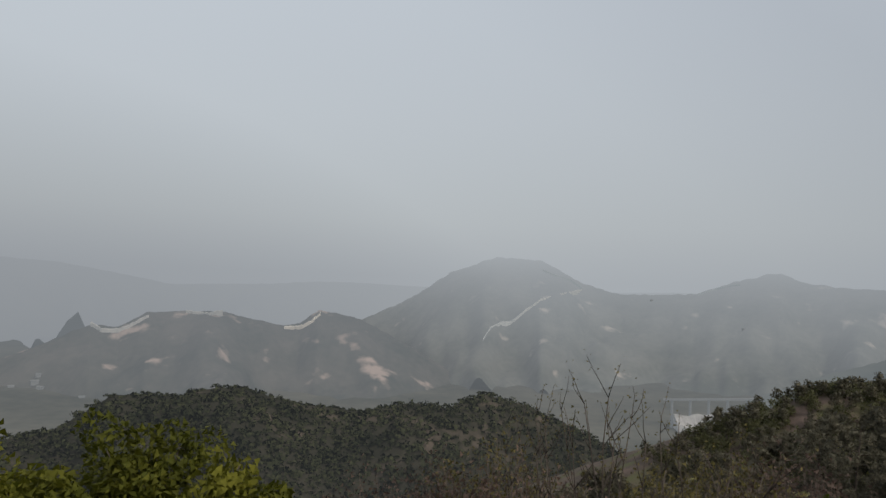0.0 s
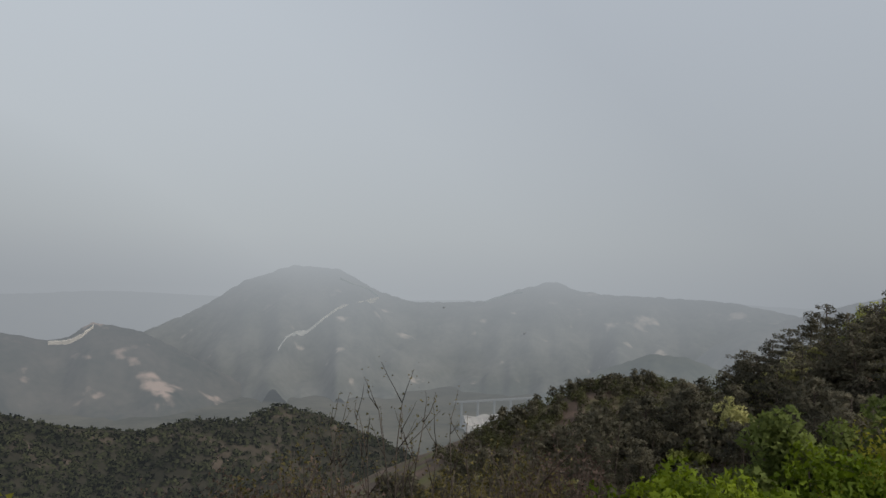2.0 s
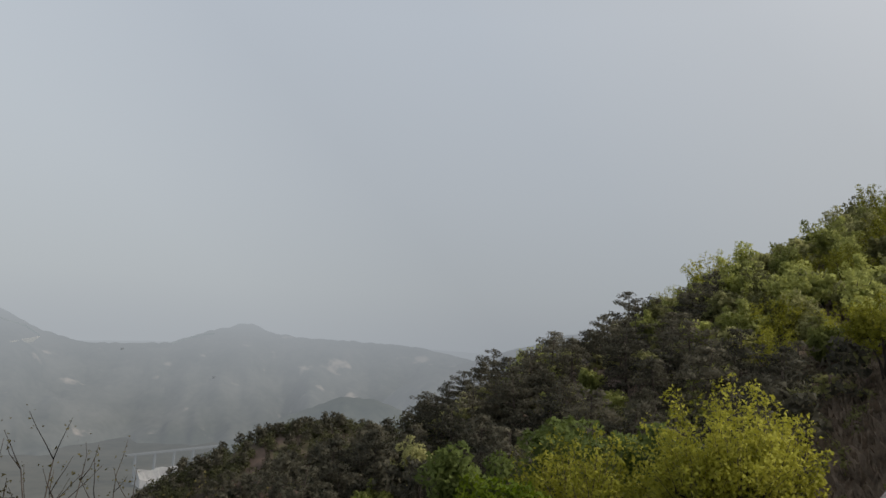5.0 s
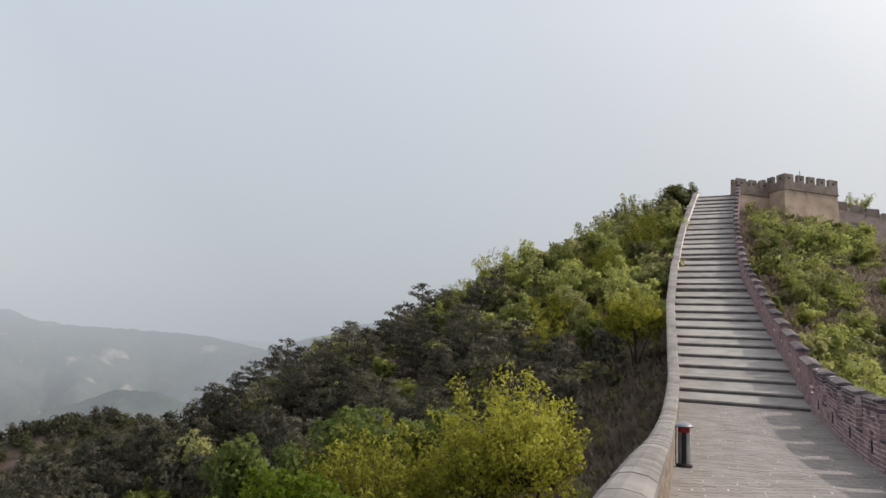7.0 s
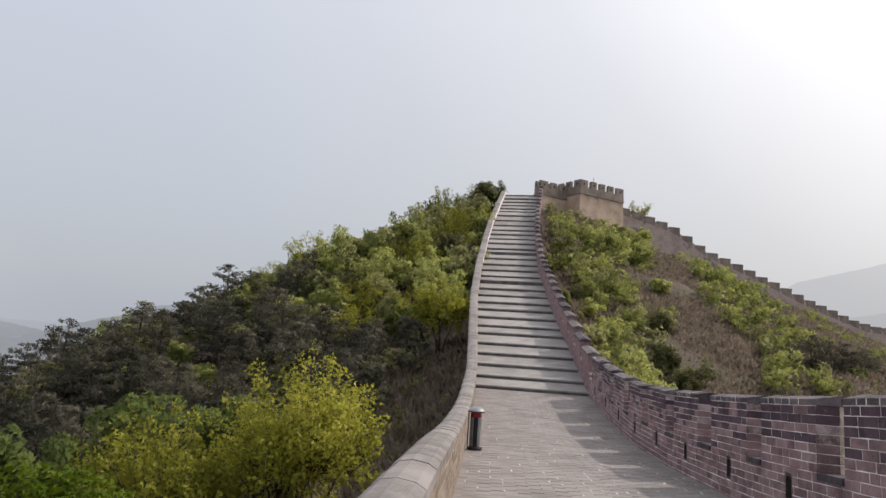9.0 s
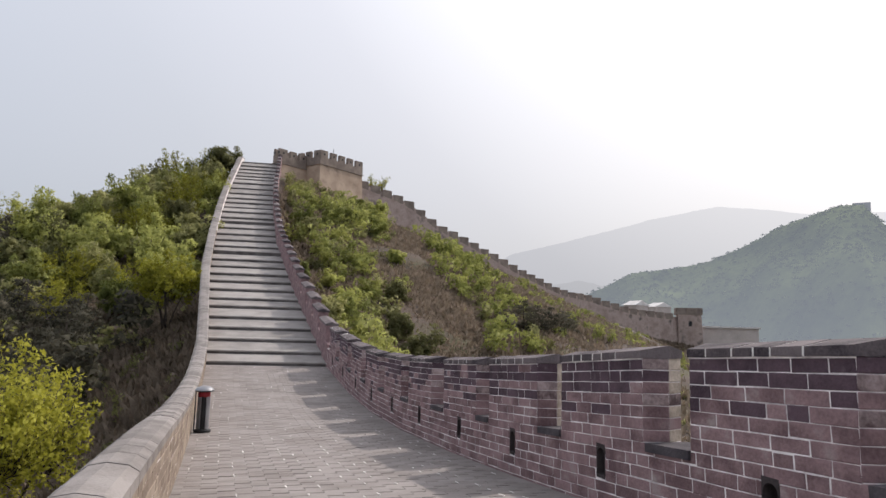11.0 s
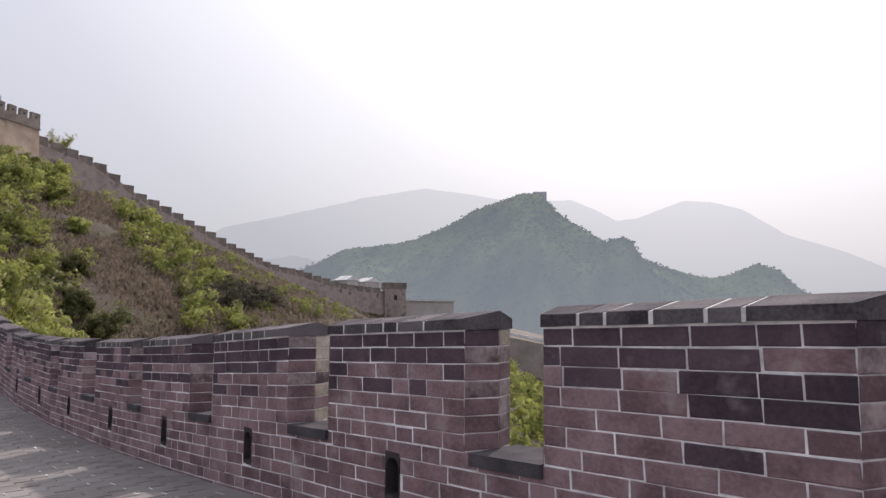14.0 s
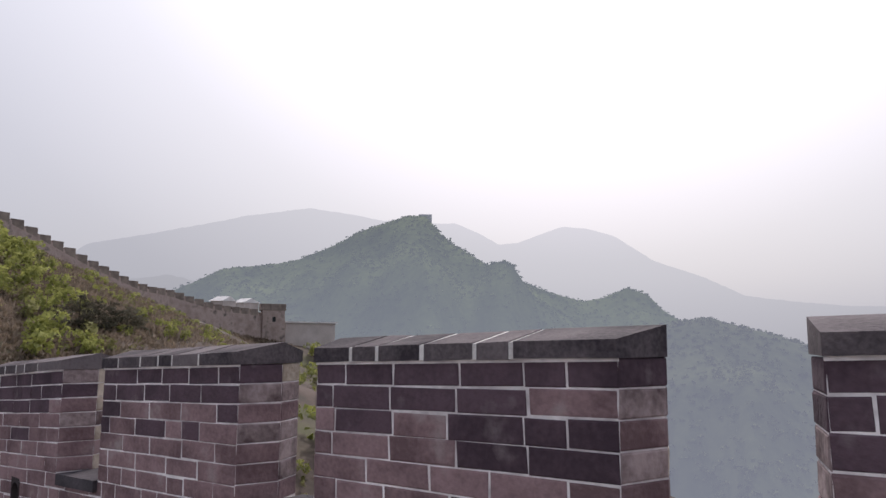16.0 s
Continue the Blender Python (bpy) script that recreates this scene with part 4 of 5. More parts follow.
while q < rw_len[-1] - 2.5:
    a, b = rw_at(q), rw_at(q + 1.9)
    d = (b - a)
    n = Vector((-d.y, d.x, 0)).normalized()
    zt = (a.z + b.z) / 2 + 0.02 + random.uniform(-.15, .12)
    secs = [[(*(p - n * 0.95)[:2], p.z - 1.2), (*(p - n * 0.45)[:2], p.z - 1.2), (*(p - n * 0.45)[:2], zt), (*(p - n * 0.95)[:2], zt)] for p in (a, b)]
    v, f = prism(secs)
    mer = part("merlon", mesh_of("merlon", v, f, TOWER_TOP), ridge_wall)
    q += 2.35

low_tower = tagged(new("small_watchtower", None), "small dark brick watchtower at the foot of the ridge wall", "watchtower")
v, f = prism([[(138.9 + g, -76.6 - g, z), (137.0 - g, -81.0 - g, z), (141.4, -82.8 - g, z), (143.2 + g, -78.4, z)] for z, g in ((-1.0, 0.3), (6.9, 0.0))])
part("wall", mesh_of("wall", v, [q[::-1] for q in f], FARWALL), low_tower)
for a, b in (((138.9, -76.6), (137.0, -81.0)), ((137.0, -81.0), (141.4, -82.8)), ((138.9, -76.6), (143.2, -78.4))):
    for k in range(3):
        t0, t1 = k / 3 + 0.03, (k + 1) / 3 - 0.06
        p0, p1 = [(a[0] + (b[0] - a[0]) * t, a[1] + (b[1] - a[1]) * t) for t in (t0, t1)]
        v, f = prism([[(p0[0] - .2, p0[1] - .2, z), (p1[0] - .2, p1[1] - .2, z), (p1[0] + .3, p1[1] + .3, z), (p0[0] + .3, p0[1] + .3, z)] for z in (6.8, 8.3)])
        part("merlon", mesh_of("merlon", v, f, TOWER_TOP), low_tower)
# black block in place of the shade inside the window
hv, hf = box_data(-0.35, 0.35, -0.1, 0.1, 0, 1.1)
part("window", mesh_of("window", hv, hf, BLACK), low_tower, "black block standing for a shaded arched window opening", pose(137.9, -78.9, 4.3, 0, 0, 66))

terrace = tagged(new("terrace_building", None), "low tan building with pale flat roof beside the small tower", "building")
v, f = box_data(0, 15, -12, 0, -9, 4.2)
part("wall", mesh_of("wall", v, f, PLASTER), terrace, "", pose(141.5, -84.0, 0, 0, 0, -14))
v, f = box_data(-0.4, 15.4, -12.4, 0.4, 4.2, 4.55)
part("roof", mesh_of("roof", v, f, PALE), terrace, "pale flat roof", pose(141.5, -84.0, 0, 0, 0, -14))

yard = tagged(new("terrace_yard", None), "tan earth terrace with white kerb below the small tower", "terrace")
YARD = ((146, -92, -1.0), (141, -99, -2.2), (135, -105, -3.4), (130, -110, -4.6), (125, -114, -5.8), (121.5, -115.5, -6.8))
secs = [[(x - 13, y + 9, z - 16), (x + 18, y - 14, z - 16), (x + 18, y - 14, z + 1.5), (x - 1.5, y + 1.0, z + 0.3), (x - 4, y + 2.5, z - 0.2)] for x, y, z in YARD]
v, f = prism(secs)
part("bank", mesh_of("bank", v, f, SOIL), yard, "bare tan earth bank")
secs = [[(x - 1.4, y + 0.9, z + 0.2), (x - 0.7, y + 0.4, z + 0.2), (x - 0.7, y + 0.4, z + 0.95), (x - 1.4, y + 0.9, z + 0.95)] for x, y, z in YARD]
v, f = prism(secs)
part("kerb", mesh_of("kerb", v, f, KERB), yard, "white kerb wall")
for x, y, z, w, turn in ((208, -99.7, 10.2, 5, 25), (222.9, -115.1, 10.6, 6, 10)):
    lodge = tagged(new("lodge", None), "small pale house with light roof behind the ridge", "house", group="ridge houses")
    lodge.matrix_basis = pose(x, y, z, 0, 0, turn)
    v, f = box_data(-w / 2, w / 2, -3, 3, -14, 1.6)
    part("wall", mesh_of("wall", v, f, PLASTER), lodge)
    v = [(-w * .55, -3.6, 1.5), (w * .55, -3.6, 1.5), (w * .55, 3.6, 1.5), (-w * .55, 3.6, 1.5), (-w * .5, 0, 3.1), (w * .5, 0, 3.1)]
    part("roof", mesh_of("roof", v, [(0, 1, 5, 4), (2, 3, 4, 5), (0, 4, 3), (1, 2, 5), (0, 3, 2, 1)], PALE), lodge, "pale pitched roof")

fort = tagged(new("hilltop_fort", None), "small ruined fort on the far hilltop", "fort")
# fort stone with haze painted over it as emission
HAZEFORT = painted_haze_material("fort_haze", (0.10, 0.09, 0.085), (0.16, 0.145, 0.13), BLUE_HAZE, 0.40, 0.2)
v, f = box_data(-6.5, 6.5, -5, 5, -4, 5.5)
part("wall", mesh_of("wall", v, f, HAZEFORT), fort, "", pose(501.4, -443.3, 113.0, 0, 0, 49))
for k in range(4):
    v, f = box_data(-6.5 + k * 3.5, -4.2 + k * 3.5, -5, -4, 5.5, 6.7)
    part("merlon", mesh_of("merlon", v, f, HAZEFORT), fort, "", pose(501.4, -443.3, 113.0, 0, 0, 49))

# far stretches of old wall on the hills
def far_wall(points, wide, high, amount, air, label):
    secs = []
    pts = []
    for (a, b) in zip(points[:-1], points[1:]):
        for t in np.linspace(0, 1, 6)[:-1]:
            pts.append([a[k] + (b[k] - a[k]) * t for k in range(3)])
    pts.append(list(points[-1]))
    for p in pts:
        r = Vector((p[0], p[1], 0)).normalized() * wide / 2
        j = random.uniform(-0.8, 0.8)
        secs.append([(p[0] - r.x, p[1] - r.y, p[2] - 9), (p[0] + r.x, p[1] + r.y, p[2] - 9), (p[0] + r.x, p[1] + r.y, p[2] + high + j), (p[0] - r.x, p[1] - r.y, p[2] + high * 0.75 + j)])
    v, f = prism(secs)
    # pale wall colour with emission painted over it for haze
    mat = painted_haze_material("old_wall_haze", (0.42, 0.39, 0.35), (0.62, 0.58, 0.52), air, amount, 0.1)
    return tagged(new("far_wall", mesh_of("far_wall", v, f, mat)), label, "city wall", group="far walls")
VIEW = Vector((-0.36, -0.9, 1.86))


def seated(hill_ob, points):
    """Slides each point along its bearing from the lookout until it lies on the hill's surface."""
    out = []
    for p in points:
        w = (Vector(p) - VIEW).normalized()
        hit, place, nrm, _ = hill_ob.ray_cast(VIEW, w)
        out.append(tuple(place - w * 2) if hit else p)
    return out


bpy.context.view_layer.update()
H = {o.name: o for o in scene.objects if o.name.startswith("backdrop")}
HW, HF = H["backdrop_wall_hill"], H["backdrop_far_ridge"]
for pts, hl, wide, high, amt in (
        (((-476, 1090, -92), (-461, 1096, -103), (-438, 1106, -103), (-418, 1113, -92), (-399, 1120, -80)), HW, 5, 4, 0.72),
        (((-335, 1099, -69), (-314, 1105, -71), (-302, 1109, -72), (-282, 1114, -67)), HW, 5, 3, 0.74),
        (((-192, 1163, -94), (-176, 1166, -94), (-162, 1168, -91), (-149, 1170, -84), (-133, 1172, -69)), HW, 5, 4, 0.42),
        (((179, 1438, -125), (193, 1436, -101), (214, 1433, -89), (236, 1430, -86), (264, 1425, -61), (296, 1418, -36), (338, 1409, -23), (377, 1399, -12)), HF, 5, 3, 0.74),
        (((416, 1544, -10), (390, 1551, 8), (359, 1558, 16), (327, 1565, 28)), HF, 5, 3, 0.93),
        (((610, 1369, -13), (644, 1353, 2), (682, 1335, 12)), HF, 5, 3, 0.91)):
    far_wall(seated(hl, pts), wide, high, amt, GREY_HAZE if hl is HW else (0.36, 0.40, 0.42), "pale old wall running over a hazy ridge")

# haze mixed as emission into the viaduct, quarry and house colours
HAZEPALE = painted_haze_material("pale_valley_haze", (0.45, 0.42, 0.39), (0.66, 0.62, 0.58), (0.205, 0.224, 0.235), 0.90, 0.05)
HAZEROCK = painted_haze_material("quarry_haze", (0.30, 0.27, 0.24), (0.75, 0.70, 0.64), (0.27, 0.29, 0.305), 0.66, 0.09)
# viaduct in the valley
viaduct = tagged(new("viaduct", None), "pale concrete road viaduct on piers in the valley", "bridge")
a, b = Vector((330, 831, -137)), Vector((446, 781, -124))
d = (b - a)
v, f = box_data(0, d.length, -4, 4, -1.2, 0.5)
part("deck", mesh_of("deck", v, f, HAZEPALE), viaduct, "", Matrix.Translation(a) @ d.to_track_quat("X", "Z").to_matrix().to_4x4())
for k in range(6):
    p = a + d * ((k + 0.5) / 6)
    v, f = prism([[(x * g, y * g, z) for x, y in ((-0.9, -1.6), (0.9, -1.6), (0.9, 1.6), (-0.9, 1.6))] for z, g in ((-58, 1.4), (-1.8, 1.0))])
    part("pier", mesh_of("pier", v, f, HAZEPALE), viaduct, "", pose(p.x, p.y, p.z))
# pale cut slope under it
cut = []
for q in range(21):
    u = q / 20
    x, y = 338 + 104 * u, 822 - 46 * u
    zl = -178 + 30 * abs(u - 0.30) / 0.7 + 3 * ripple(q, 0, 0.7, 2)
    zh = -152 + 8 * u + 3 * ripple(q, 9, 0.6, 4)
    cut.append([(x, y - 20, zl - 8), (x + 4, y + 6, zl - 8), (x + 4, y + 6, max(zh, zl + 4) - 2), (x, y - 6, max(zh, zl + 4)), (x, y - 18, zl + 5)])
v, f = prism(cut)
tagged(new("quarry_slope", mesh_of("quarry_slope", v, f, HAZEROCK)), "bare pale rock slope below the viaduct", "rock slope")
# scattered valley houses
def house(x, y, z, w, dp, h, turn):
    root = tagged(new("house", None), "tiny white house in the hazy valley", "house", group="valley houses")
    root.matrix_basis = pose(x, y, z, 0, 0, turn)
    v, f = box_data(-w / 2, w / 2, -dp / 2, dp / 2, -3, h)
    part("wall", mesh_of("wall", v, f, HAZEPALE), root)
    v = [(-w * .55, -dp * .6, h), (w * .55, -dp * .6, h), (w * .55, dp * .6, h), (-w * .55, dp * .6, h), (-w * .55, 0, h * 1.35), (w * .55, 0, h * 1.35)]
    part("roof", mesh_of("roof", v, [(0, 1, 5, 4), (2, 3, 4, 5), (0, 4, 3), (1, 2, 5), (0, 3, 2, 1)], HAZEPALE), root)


for x, y, z, w in ((-410, 800, -136, 12), (-404, 806, -128, 8), (-397, 800, -142, 10), (-376, 817, -163, 14), (-376, 822, -178, 20), (-350, 829, -176, 12), (-344, 831, -177, 16),
                   (-361, 824, -156, 9), (-420, 790, -140, 9), (-366, 815, -168, 8)):
    hit = seated(HW, [(x + random.uniform(-8, 8), y, z)])[0]
    if math.hypot(hit[0], hit[1]) < 910:
        hit = seated(H["backdrop_valley"], [hit])[0]
    house(hit[0], hit[1], hit[2], w * 0.8, w * 0.6, w * 0.3, random.uniform(-30, 30))
for x, y, z, w in ((386, 1029, -20, 5), (505, 976, -56, 5)):
    q = seated(HF, [(x, y, z)])[0]
    house(q[0], q[1], q[2], w, w * 0.7, w * 0.4, 20)

# ---- plants ----


def leaves(soup, rng, centres, radii, count, size, flat=1.0, lie=1.0, slim=0.55):
    """Fills clumps with small leaves, mostly near each clump's skin."""
    middle = np.mean(np.array(centres), axis=0)
    reach = np.abs(np.array(centres) - middle).max(axis=0) + 0.3
    for c, r in zip(centres, radii):
        k = max(3, int(count * rng.uniform(0.7, 1.3)))
        d = unit(rng, k)
        p = d * (rng.uniform(0.45, 1.0, (k, 1)) ** 0.6) * r
        p[:, 2] *= flat
        a = unit(rng, k, lie)
        b = np.cross(a, unit(rng, k))
        b /= np.linalg.norm(b, axis=1, keepdims=True) + 1e-6
        s = size * rng.uniform(0.6, 1.35, (k, 1))
        out = d * (1, 1, 1.3) + (np.array(c) + p - middle) / reach * 0.7 + unit(rng, k) * 0.35 + (0, 0, 0.25)
        out /= np.linalg.norm(out, axis=1, keepdims=True)
        soup.blades(np.array(c) + p, a * s, b * s * slim, out)


def limb_data(points, r0, r1, sides=6):
    secs = []
    pts = [Vector(p) for p in points]
    for i, p in enumerate(pts):
        d = (pts[min(i + 1, len(pts) - 1)] - pts[max(i - 1, 0)]).normalized()
        a = d.cross(Vector((0.3, 1, 0.2))).normalized()
        b = d.cross(a)
        r = r0 + (r1 - r0) * i / (len(pts) - 1)
        secs.append([tuple(p + a * math.cos(t) * r + b * math.sin(t) * r) for t in (2 * math.pi * k / sides for k in range(sides))])
    return prism(secs)


def wander(rng, start, way, length, n, bend=0.25, up=0.0):
    p, d, out = Vector(start), Vector(way).normalized(), [tuple(start)]
    for _ in range(n):
        d = (d + Vector(rng.normal(size=3)) * bend + Vector((0, 0, up))).normalized()
        p = p + d * length / n
        out.append(tuple(p))
    return out


def plant(name, label, category, wood, soup, leaf, wood_mat=None):
    root = tagged(new(name, None), label, category)
    v, f = joined(wood)
    part("trunk", mesh_of("trunk", v, f, wood_mat or BARK, True), root, "dark bare trunk and limbs")
    if soup.n:
        part("crown", soup.mesh("crown", leaf), root, "")
    return root


def pine(seed, tall, dense=1.0):
    """A dense round-headed pine: flat tiers of needle clumps on short boughs."""
    rng = np.random.default_rng(seed)
    top = (rng.uniform(-.4, .4), rng.uniform(-.4, .4), tall * 0.94)
    wood, soup = [limb_data([(0, 0, -0.5), (0.1, 0, tall * 0.35), (top[0] * 0.5, top[1] * 0.5 + 0.1, tall * 0.7), top], tall * 0.022, 0.03)], Soup()
    cs, rs = [], []
    for k in range(int(tall * 6)):
        u = rng.uniform(0.12, 1.0)
        z = tall * u * 0.95
        a = rng.uniform(0, 2 * math.pi)
        r = (tall * 0.37 * math.sqrt(max(0.0, 1 - (max(0, u - 0.22) / 0.80) ** 2)) + 0.15) * rng.uniform(0.6, 1.12)
        bx, by = top[0] * u * u, top[1] * u * u
        tip = (bx + math.cos(a) * r, by + math.sin(a) * r, z + r * rng.uniform(-0.12, 0.18))
        if k % 3 == 0:
            wood.append(limb_data([(bx, by, z), ((bx + tip[0]) * .5, (by + tip[1]) * .5, z + r * 0.08), tip], 0.05, 0.015, 4))
        for q in np.linspace(0.5, 1.0, max(1, int(r / 0.75))):
            cs.append((bx + (tip[0] - bx) * q + rng.normal() * .15, by + (tip[1] - by) * q + rng.normal() * .15, z + (tip[2] - z) * q + 0.1))
            rs.append(rng.uniform(0.48, 0.85))
    leaves(soup, rng, cs, rs, 30 * dense, 0.17, 0.52, 0.9, 0.34)
    return plant("pine_tree", "dark green pine tree with layered boughs", "tree", wood, soup, PINE)


def broadleaf(seed, tall, leaf, label, size=0.15, count=55, spread=0.42, bare=0.3, name="tree"):
    rng = np.random.default_rng(seed)
    wood, soup = [], Soup()
    trunk = wander(rng, (0, 0, -0.5), (0, 0, 1), tall * 0.55, 5, 0.12)
    wood.append(limb_data(trunk, tall * 0.022, tall * 0.012))
    cs, rs = [], []
    for k in range(int(9 + tall)):
        a, st = rng.uniform(0, 6.3), trunk[rng.integers(2, 6)]
        ln = tall * rng.uniform(0.28, 0.5)
        br = wander(rng, st, (math.cos(a), math.sin(a), rng.uniform(0.35, 1.6)), ln, 4, 0.22, 0.06)
        wood.append(limb_data(br, tall * 0.009, 0.012, 5))
        for p in br[2:]:
            for _ in range(2):
                cs.append(tuple(np.array(p) + rng.normal(size=3) * tall * 0.055))
                rs.append(tall * rng.uniform(0.07, 0.125))
    leaves(soup, rng, cs, rs, count, size, 0.8)
    return plant(name, label, "tree", wood, soup, leaf)


def budding(seed, tall, label, count=4.0, size=0.05, stems=7, name="budding_tree", leaf=None, spread=0.5, thick=1.0):
    """Many fine upright twigs with small young leaves along them."""
    rng = np.random.default_rng(seed)
    wood, soup = [], Soup()
    cs, rs = [], []
    for k in range(stems):
        a = 2 * math.pi * k / stems + rng.uniform(-.4, .4)
        main = wander(rng, (math.cos(a) * 0.12, math.sin(a) * 0.12, -0.4), (math.cos(a) * spread, math.sin(a) * spread, 1.0), tall * rng.uniform(0.6, 0.85), 6, 0.13, 0.03)
        wood.append(limb_data(main, tall * 0.010, 0.016 * thick, 5))
        for p in main[2:]:
            for _ in range(4):
                b = rng.uniform(0, 6.3)
                br = wander(rng, p, (math.cos(b), math.sin(b), rng.uniform(0.3, 1.4)), tall * rng.uniform(0.12, 0.30), 4, 0.25, 0.10)
                wood.append(limb_data(br, 0.014 * thick, 0.005 * thick, 3))
                for q in br[1:]:
                    for _ in range(2):
                        cs.append(tuple(np.array(q) + rng.normal(size=3) * 0.16))
                        rs.append(rng.uniform(0.10, 0.24))
    if count:
        leaves(soup, rng, cs, rs, count, size, 1.0)
    return plant(name, label, "tree", wood, soup, leaf or YELLOW)


def dome_tree(seed, tall, wide, leaf, label, twigs=260, count=16, size=0.05, name="budding_tree", lumps=5):
    """A many-stemmed tree in young leaf: a rounded, lumpy crown of fine leaves on thin twigs."""
    rng = np.random.default_rng(seed)
    wood, soup, cs, rs = [], Soup(), [], []
    lobes = [(0.0, 0.0, tall * 0.62, wide * 0.42, tall * 0.38)]
    for k in range(lumps):
        a = 2 * math.pi * k / lumps + rng.uniform(-.5, .5)
        r = wide * rng.uniform(0.22, 0.34)
        lobes.append((math.cos(a) * r, math.sin(a) * r, tall * rng.uniform(0.45, 0.68), wide * rng.uniform(0.18, 0.27), tall * rng.uniform(0.18, 0.27)))
    for lx, ly, lz, lr, lh in lobes:
        stem = [(rng.normal() * .1, rng.normal() * .1, -0.4), (lx * 0.35 + rng.normal() * .1, ly * 0.35, lz * 0.4), (lx * 0.8, ly * 0.8 + rng.normal() * .1, lz * 0.8), (lx, ly, lz + lh * 0.4)]
        wood.append(limb_data(stem, tall * 0.011, 0.014, 5))
    for k in range(twigs):
        lx, ly, lz, lr, lh = lobes[0] if k % 3 == 0 else lobes[rng.integers(1, len(lobes))]
        d = unit(rng, 1)[0]
        d[2] = abs(d[2]) if rng.random() < 0.75 else d[2]
        q = rng.uniform(0.7, 1.04)
        tip = np.array((lx + d[0] * lr * q, ly + d[1] * lr * q, lz + d[2] * lh * q))
        root = np.array((lx * 0.85 + d[0] * lr * 0.35, ly * 0.85 + d[1] * lr * 0.35, lz * 0.85 + d[2] * lh * 0.1))
        wood.append(limb_data([tuple(root), tuple((root + tip) / 2 + rng.normal(size=3) * 0.08), tuple(tip)], 0.014, 0.004, 3))
        for u in (0.55, 0.8, 1.0):
            cs.append(tuple(root + (tip - root) * u + rng.normal(size=3) * 0.07))
            rs.append(rng.uniform(0.14, 0.30))
    leaves(soup, rng, cs, rs, count, size, 1.15)
    return plant(name, label, "tree", wood, soup, leaf)


def sapling(seed, tall, label, leaf):
    """A few thin upright stems with short rising twigs and buds at their tips."""
    rng = np.random.default_rng(seed)
    wood, soup, cs, rs = [], Soup(), [], []
    for k in range(3):
        a = rng.uniform(0, 6.3)
        stem = wander(rng, (math.cos(a) * 0.06, math.sin(a) * 0.06, -0.4), (math.cos(a) * 0.10, math.sin(a) * 0.10, 1), tall * rng.uniform(0.78, 1.0), 9, 0.06, 0.03)
        wood.append(limb_data(stem, 0.020, 0.006, 5))
        for p in stem[4:]:
            for _ in range(2):
                b = rng.uniform(0, 6.3)
                br = wander(rng, p, (math.cos(b) * 0.7, math.sin(b) * 0.7, 1.1), tall * rng.uniform(0.05, 0.13), 3, 0.12, 0.12)
                wood.append(limb_data(br, 0.007, 0.003, 3))
                cs += [br[-1], br[-2]]
                rs += [rng.uniform(0.04, 0.10), 0.06]
        cs.append(stem[-1]); rs.append(0.08)
    leaves(soup, rng, cs, rs, 4, 0.017, 1.6)
    return plant("sapling", label, "tree", wood, soup, leaf)


def shrub(seed, tall, leaf, label, count=36, size=0.095, n=12):
    rng = np.random.default_rng(seed)
    wood, soup, cs, rs = [], Soup(), [], []
    for k in range(n):
        a = rng.uniform(0, 6.3)
        br = wander(rng, (0, 0, -0.3), (math.cos(a) * 0.8, math.sin(a) * 0.8, 1), tall * rng.uniform(0.6, 1.15), 4, 0.2)
        wood.append(limb_data(br, 0.03, 0.008, 4))
        for p in br[1:]:
            cs.append(tuple(np.array(p) + rng.normal(size=3) * 0.2)); rs.append(tall * rng.uniform(0.14, 0.26))
    leaves(soup, rng, cs, rs, count, size, 0.75)
    root = plant("shrub", label, "shrub", wood, soup, leaf)
    return root


pines = [pine(s, h) for s, h in ((1, 7.0), (2, 7.8), (3, 6.5), (4, 7.2))]
greens = [broadleaf(s, h, BROAD, "fresh green leafy tree on the hillside", 0.15, 37) for s, h in ((11, 5.5), (12, 6.5), (13, 5.0))]
olives = [broadleaf(s, h, SHRUB, "olive green tree in young leaf", 0.145, 36) for s, h in ((21, 5.0), (22, 6.0))]
yellows = [budding(s, h, "yellow-green tree in young leaf", 7, 0.07, 6) for s, h in ((31, 5.5), (32, 6.5))]
bushes = [shrub(s, h, m, l) for s, h, m, l in ((41, 1.7, SHRUB, "low olive green shrub"), (42, 2.1, BROAD, "low fresh green shrub"), (43, 1.4, SHRUB, "low olive green shrub"))]
dry = [shrub(s, h, RUSSET, "dry reddish brown leafless shrub", 22, 0.08, 16) for s, h in ((51, 1.5), (52, 1.9))]
used = set()


def put(kinds, x, y, k=1.0, dz=0.0, z=None, group=""):
    src = kinds[random.randrange(len(kinds))] if isinstance(kinds, list) else kinds
    zz = (ground_z(x, y) if z is None else z) + dz
    m = pose(x, y, zz, random.uniform(-4, 4), random.uniform(-4, 4), random.uniform(0, 360))
    if src.name not in used:
        used.add(src.name)
        ob = src
    else:
        ob = copy_thing(src, m)
    ob.matrix_basis = m @ Matrix.Diagonal((k * random.uniform(.92, 1.08), k * random.uniform(.92, 1.08), k, 1))
    if group:
        tagged(ob, group=group)
    return ob


far_plants = {}


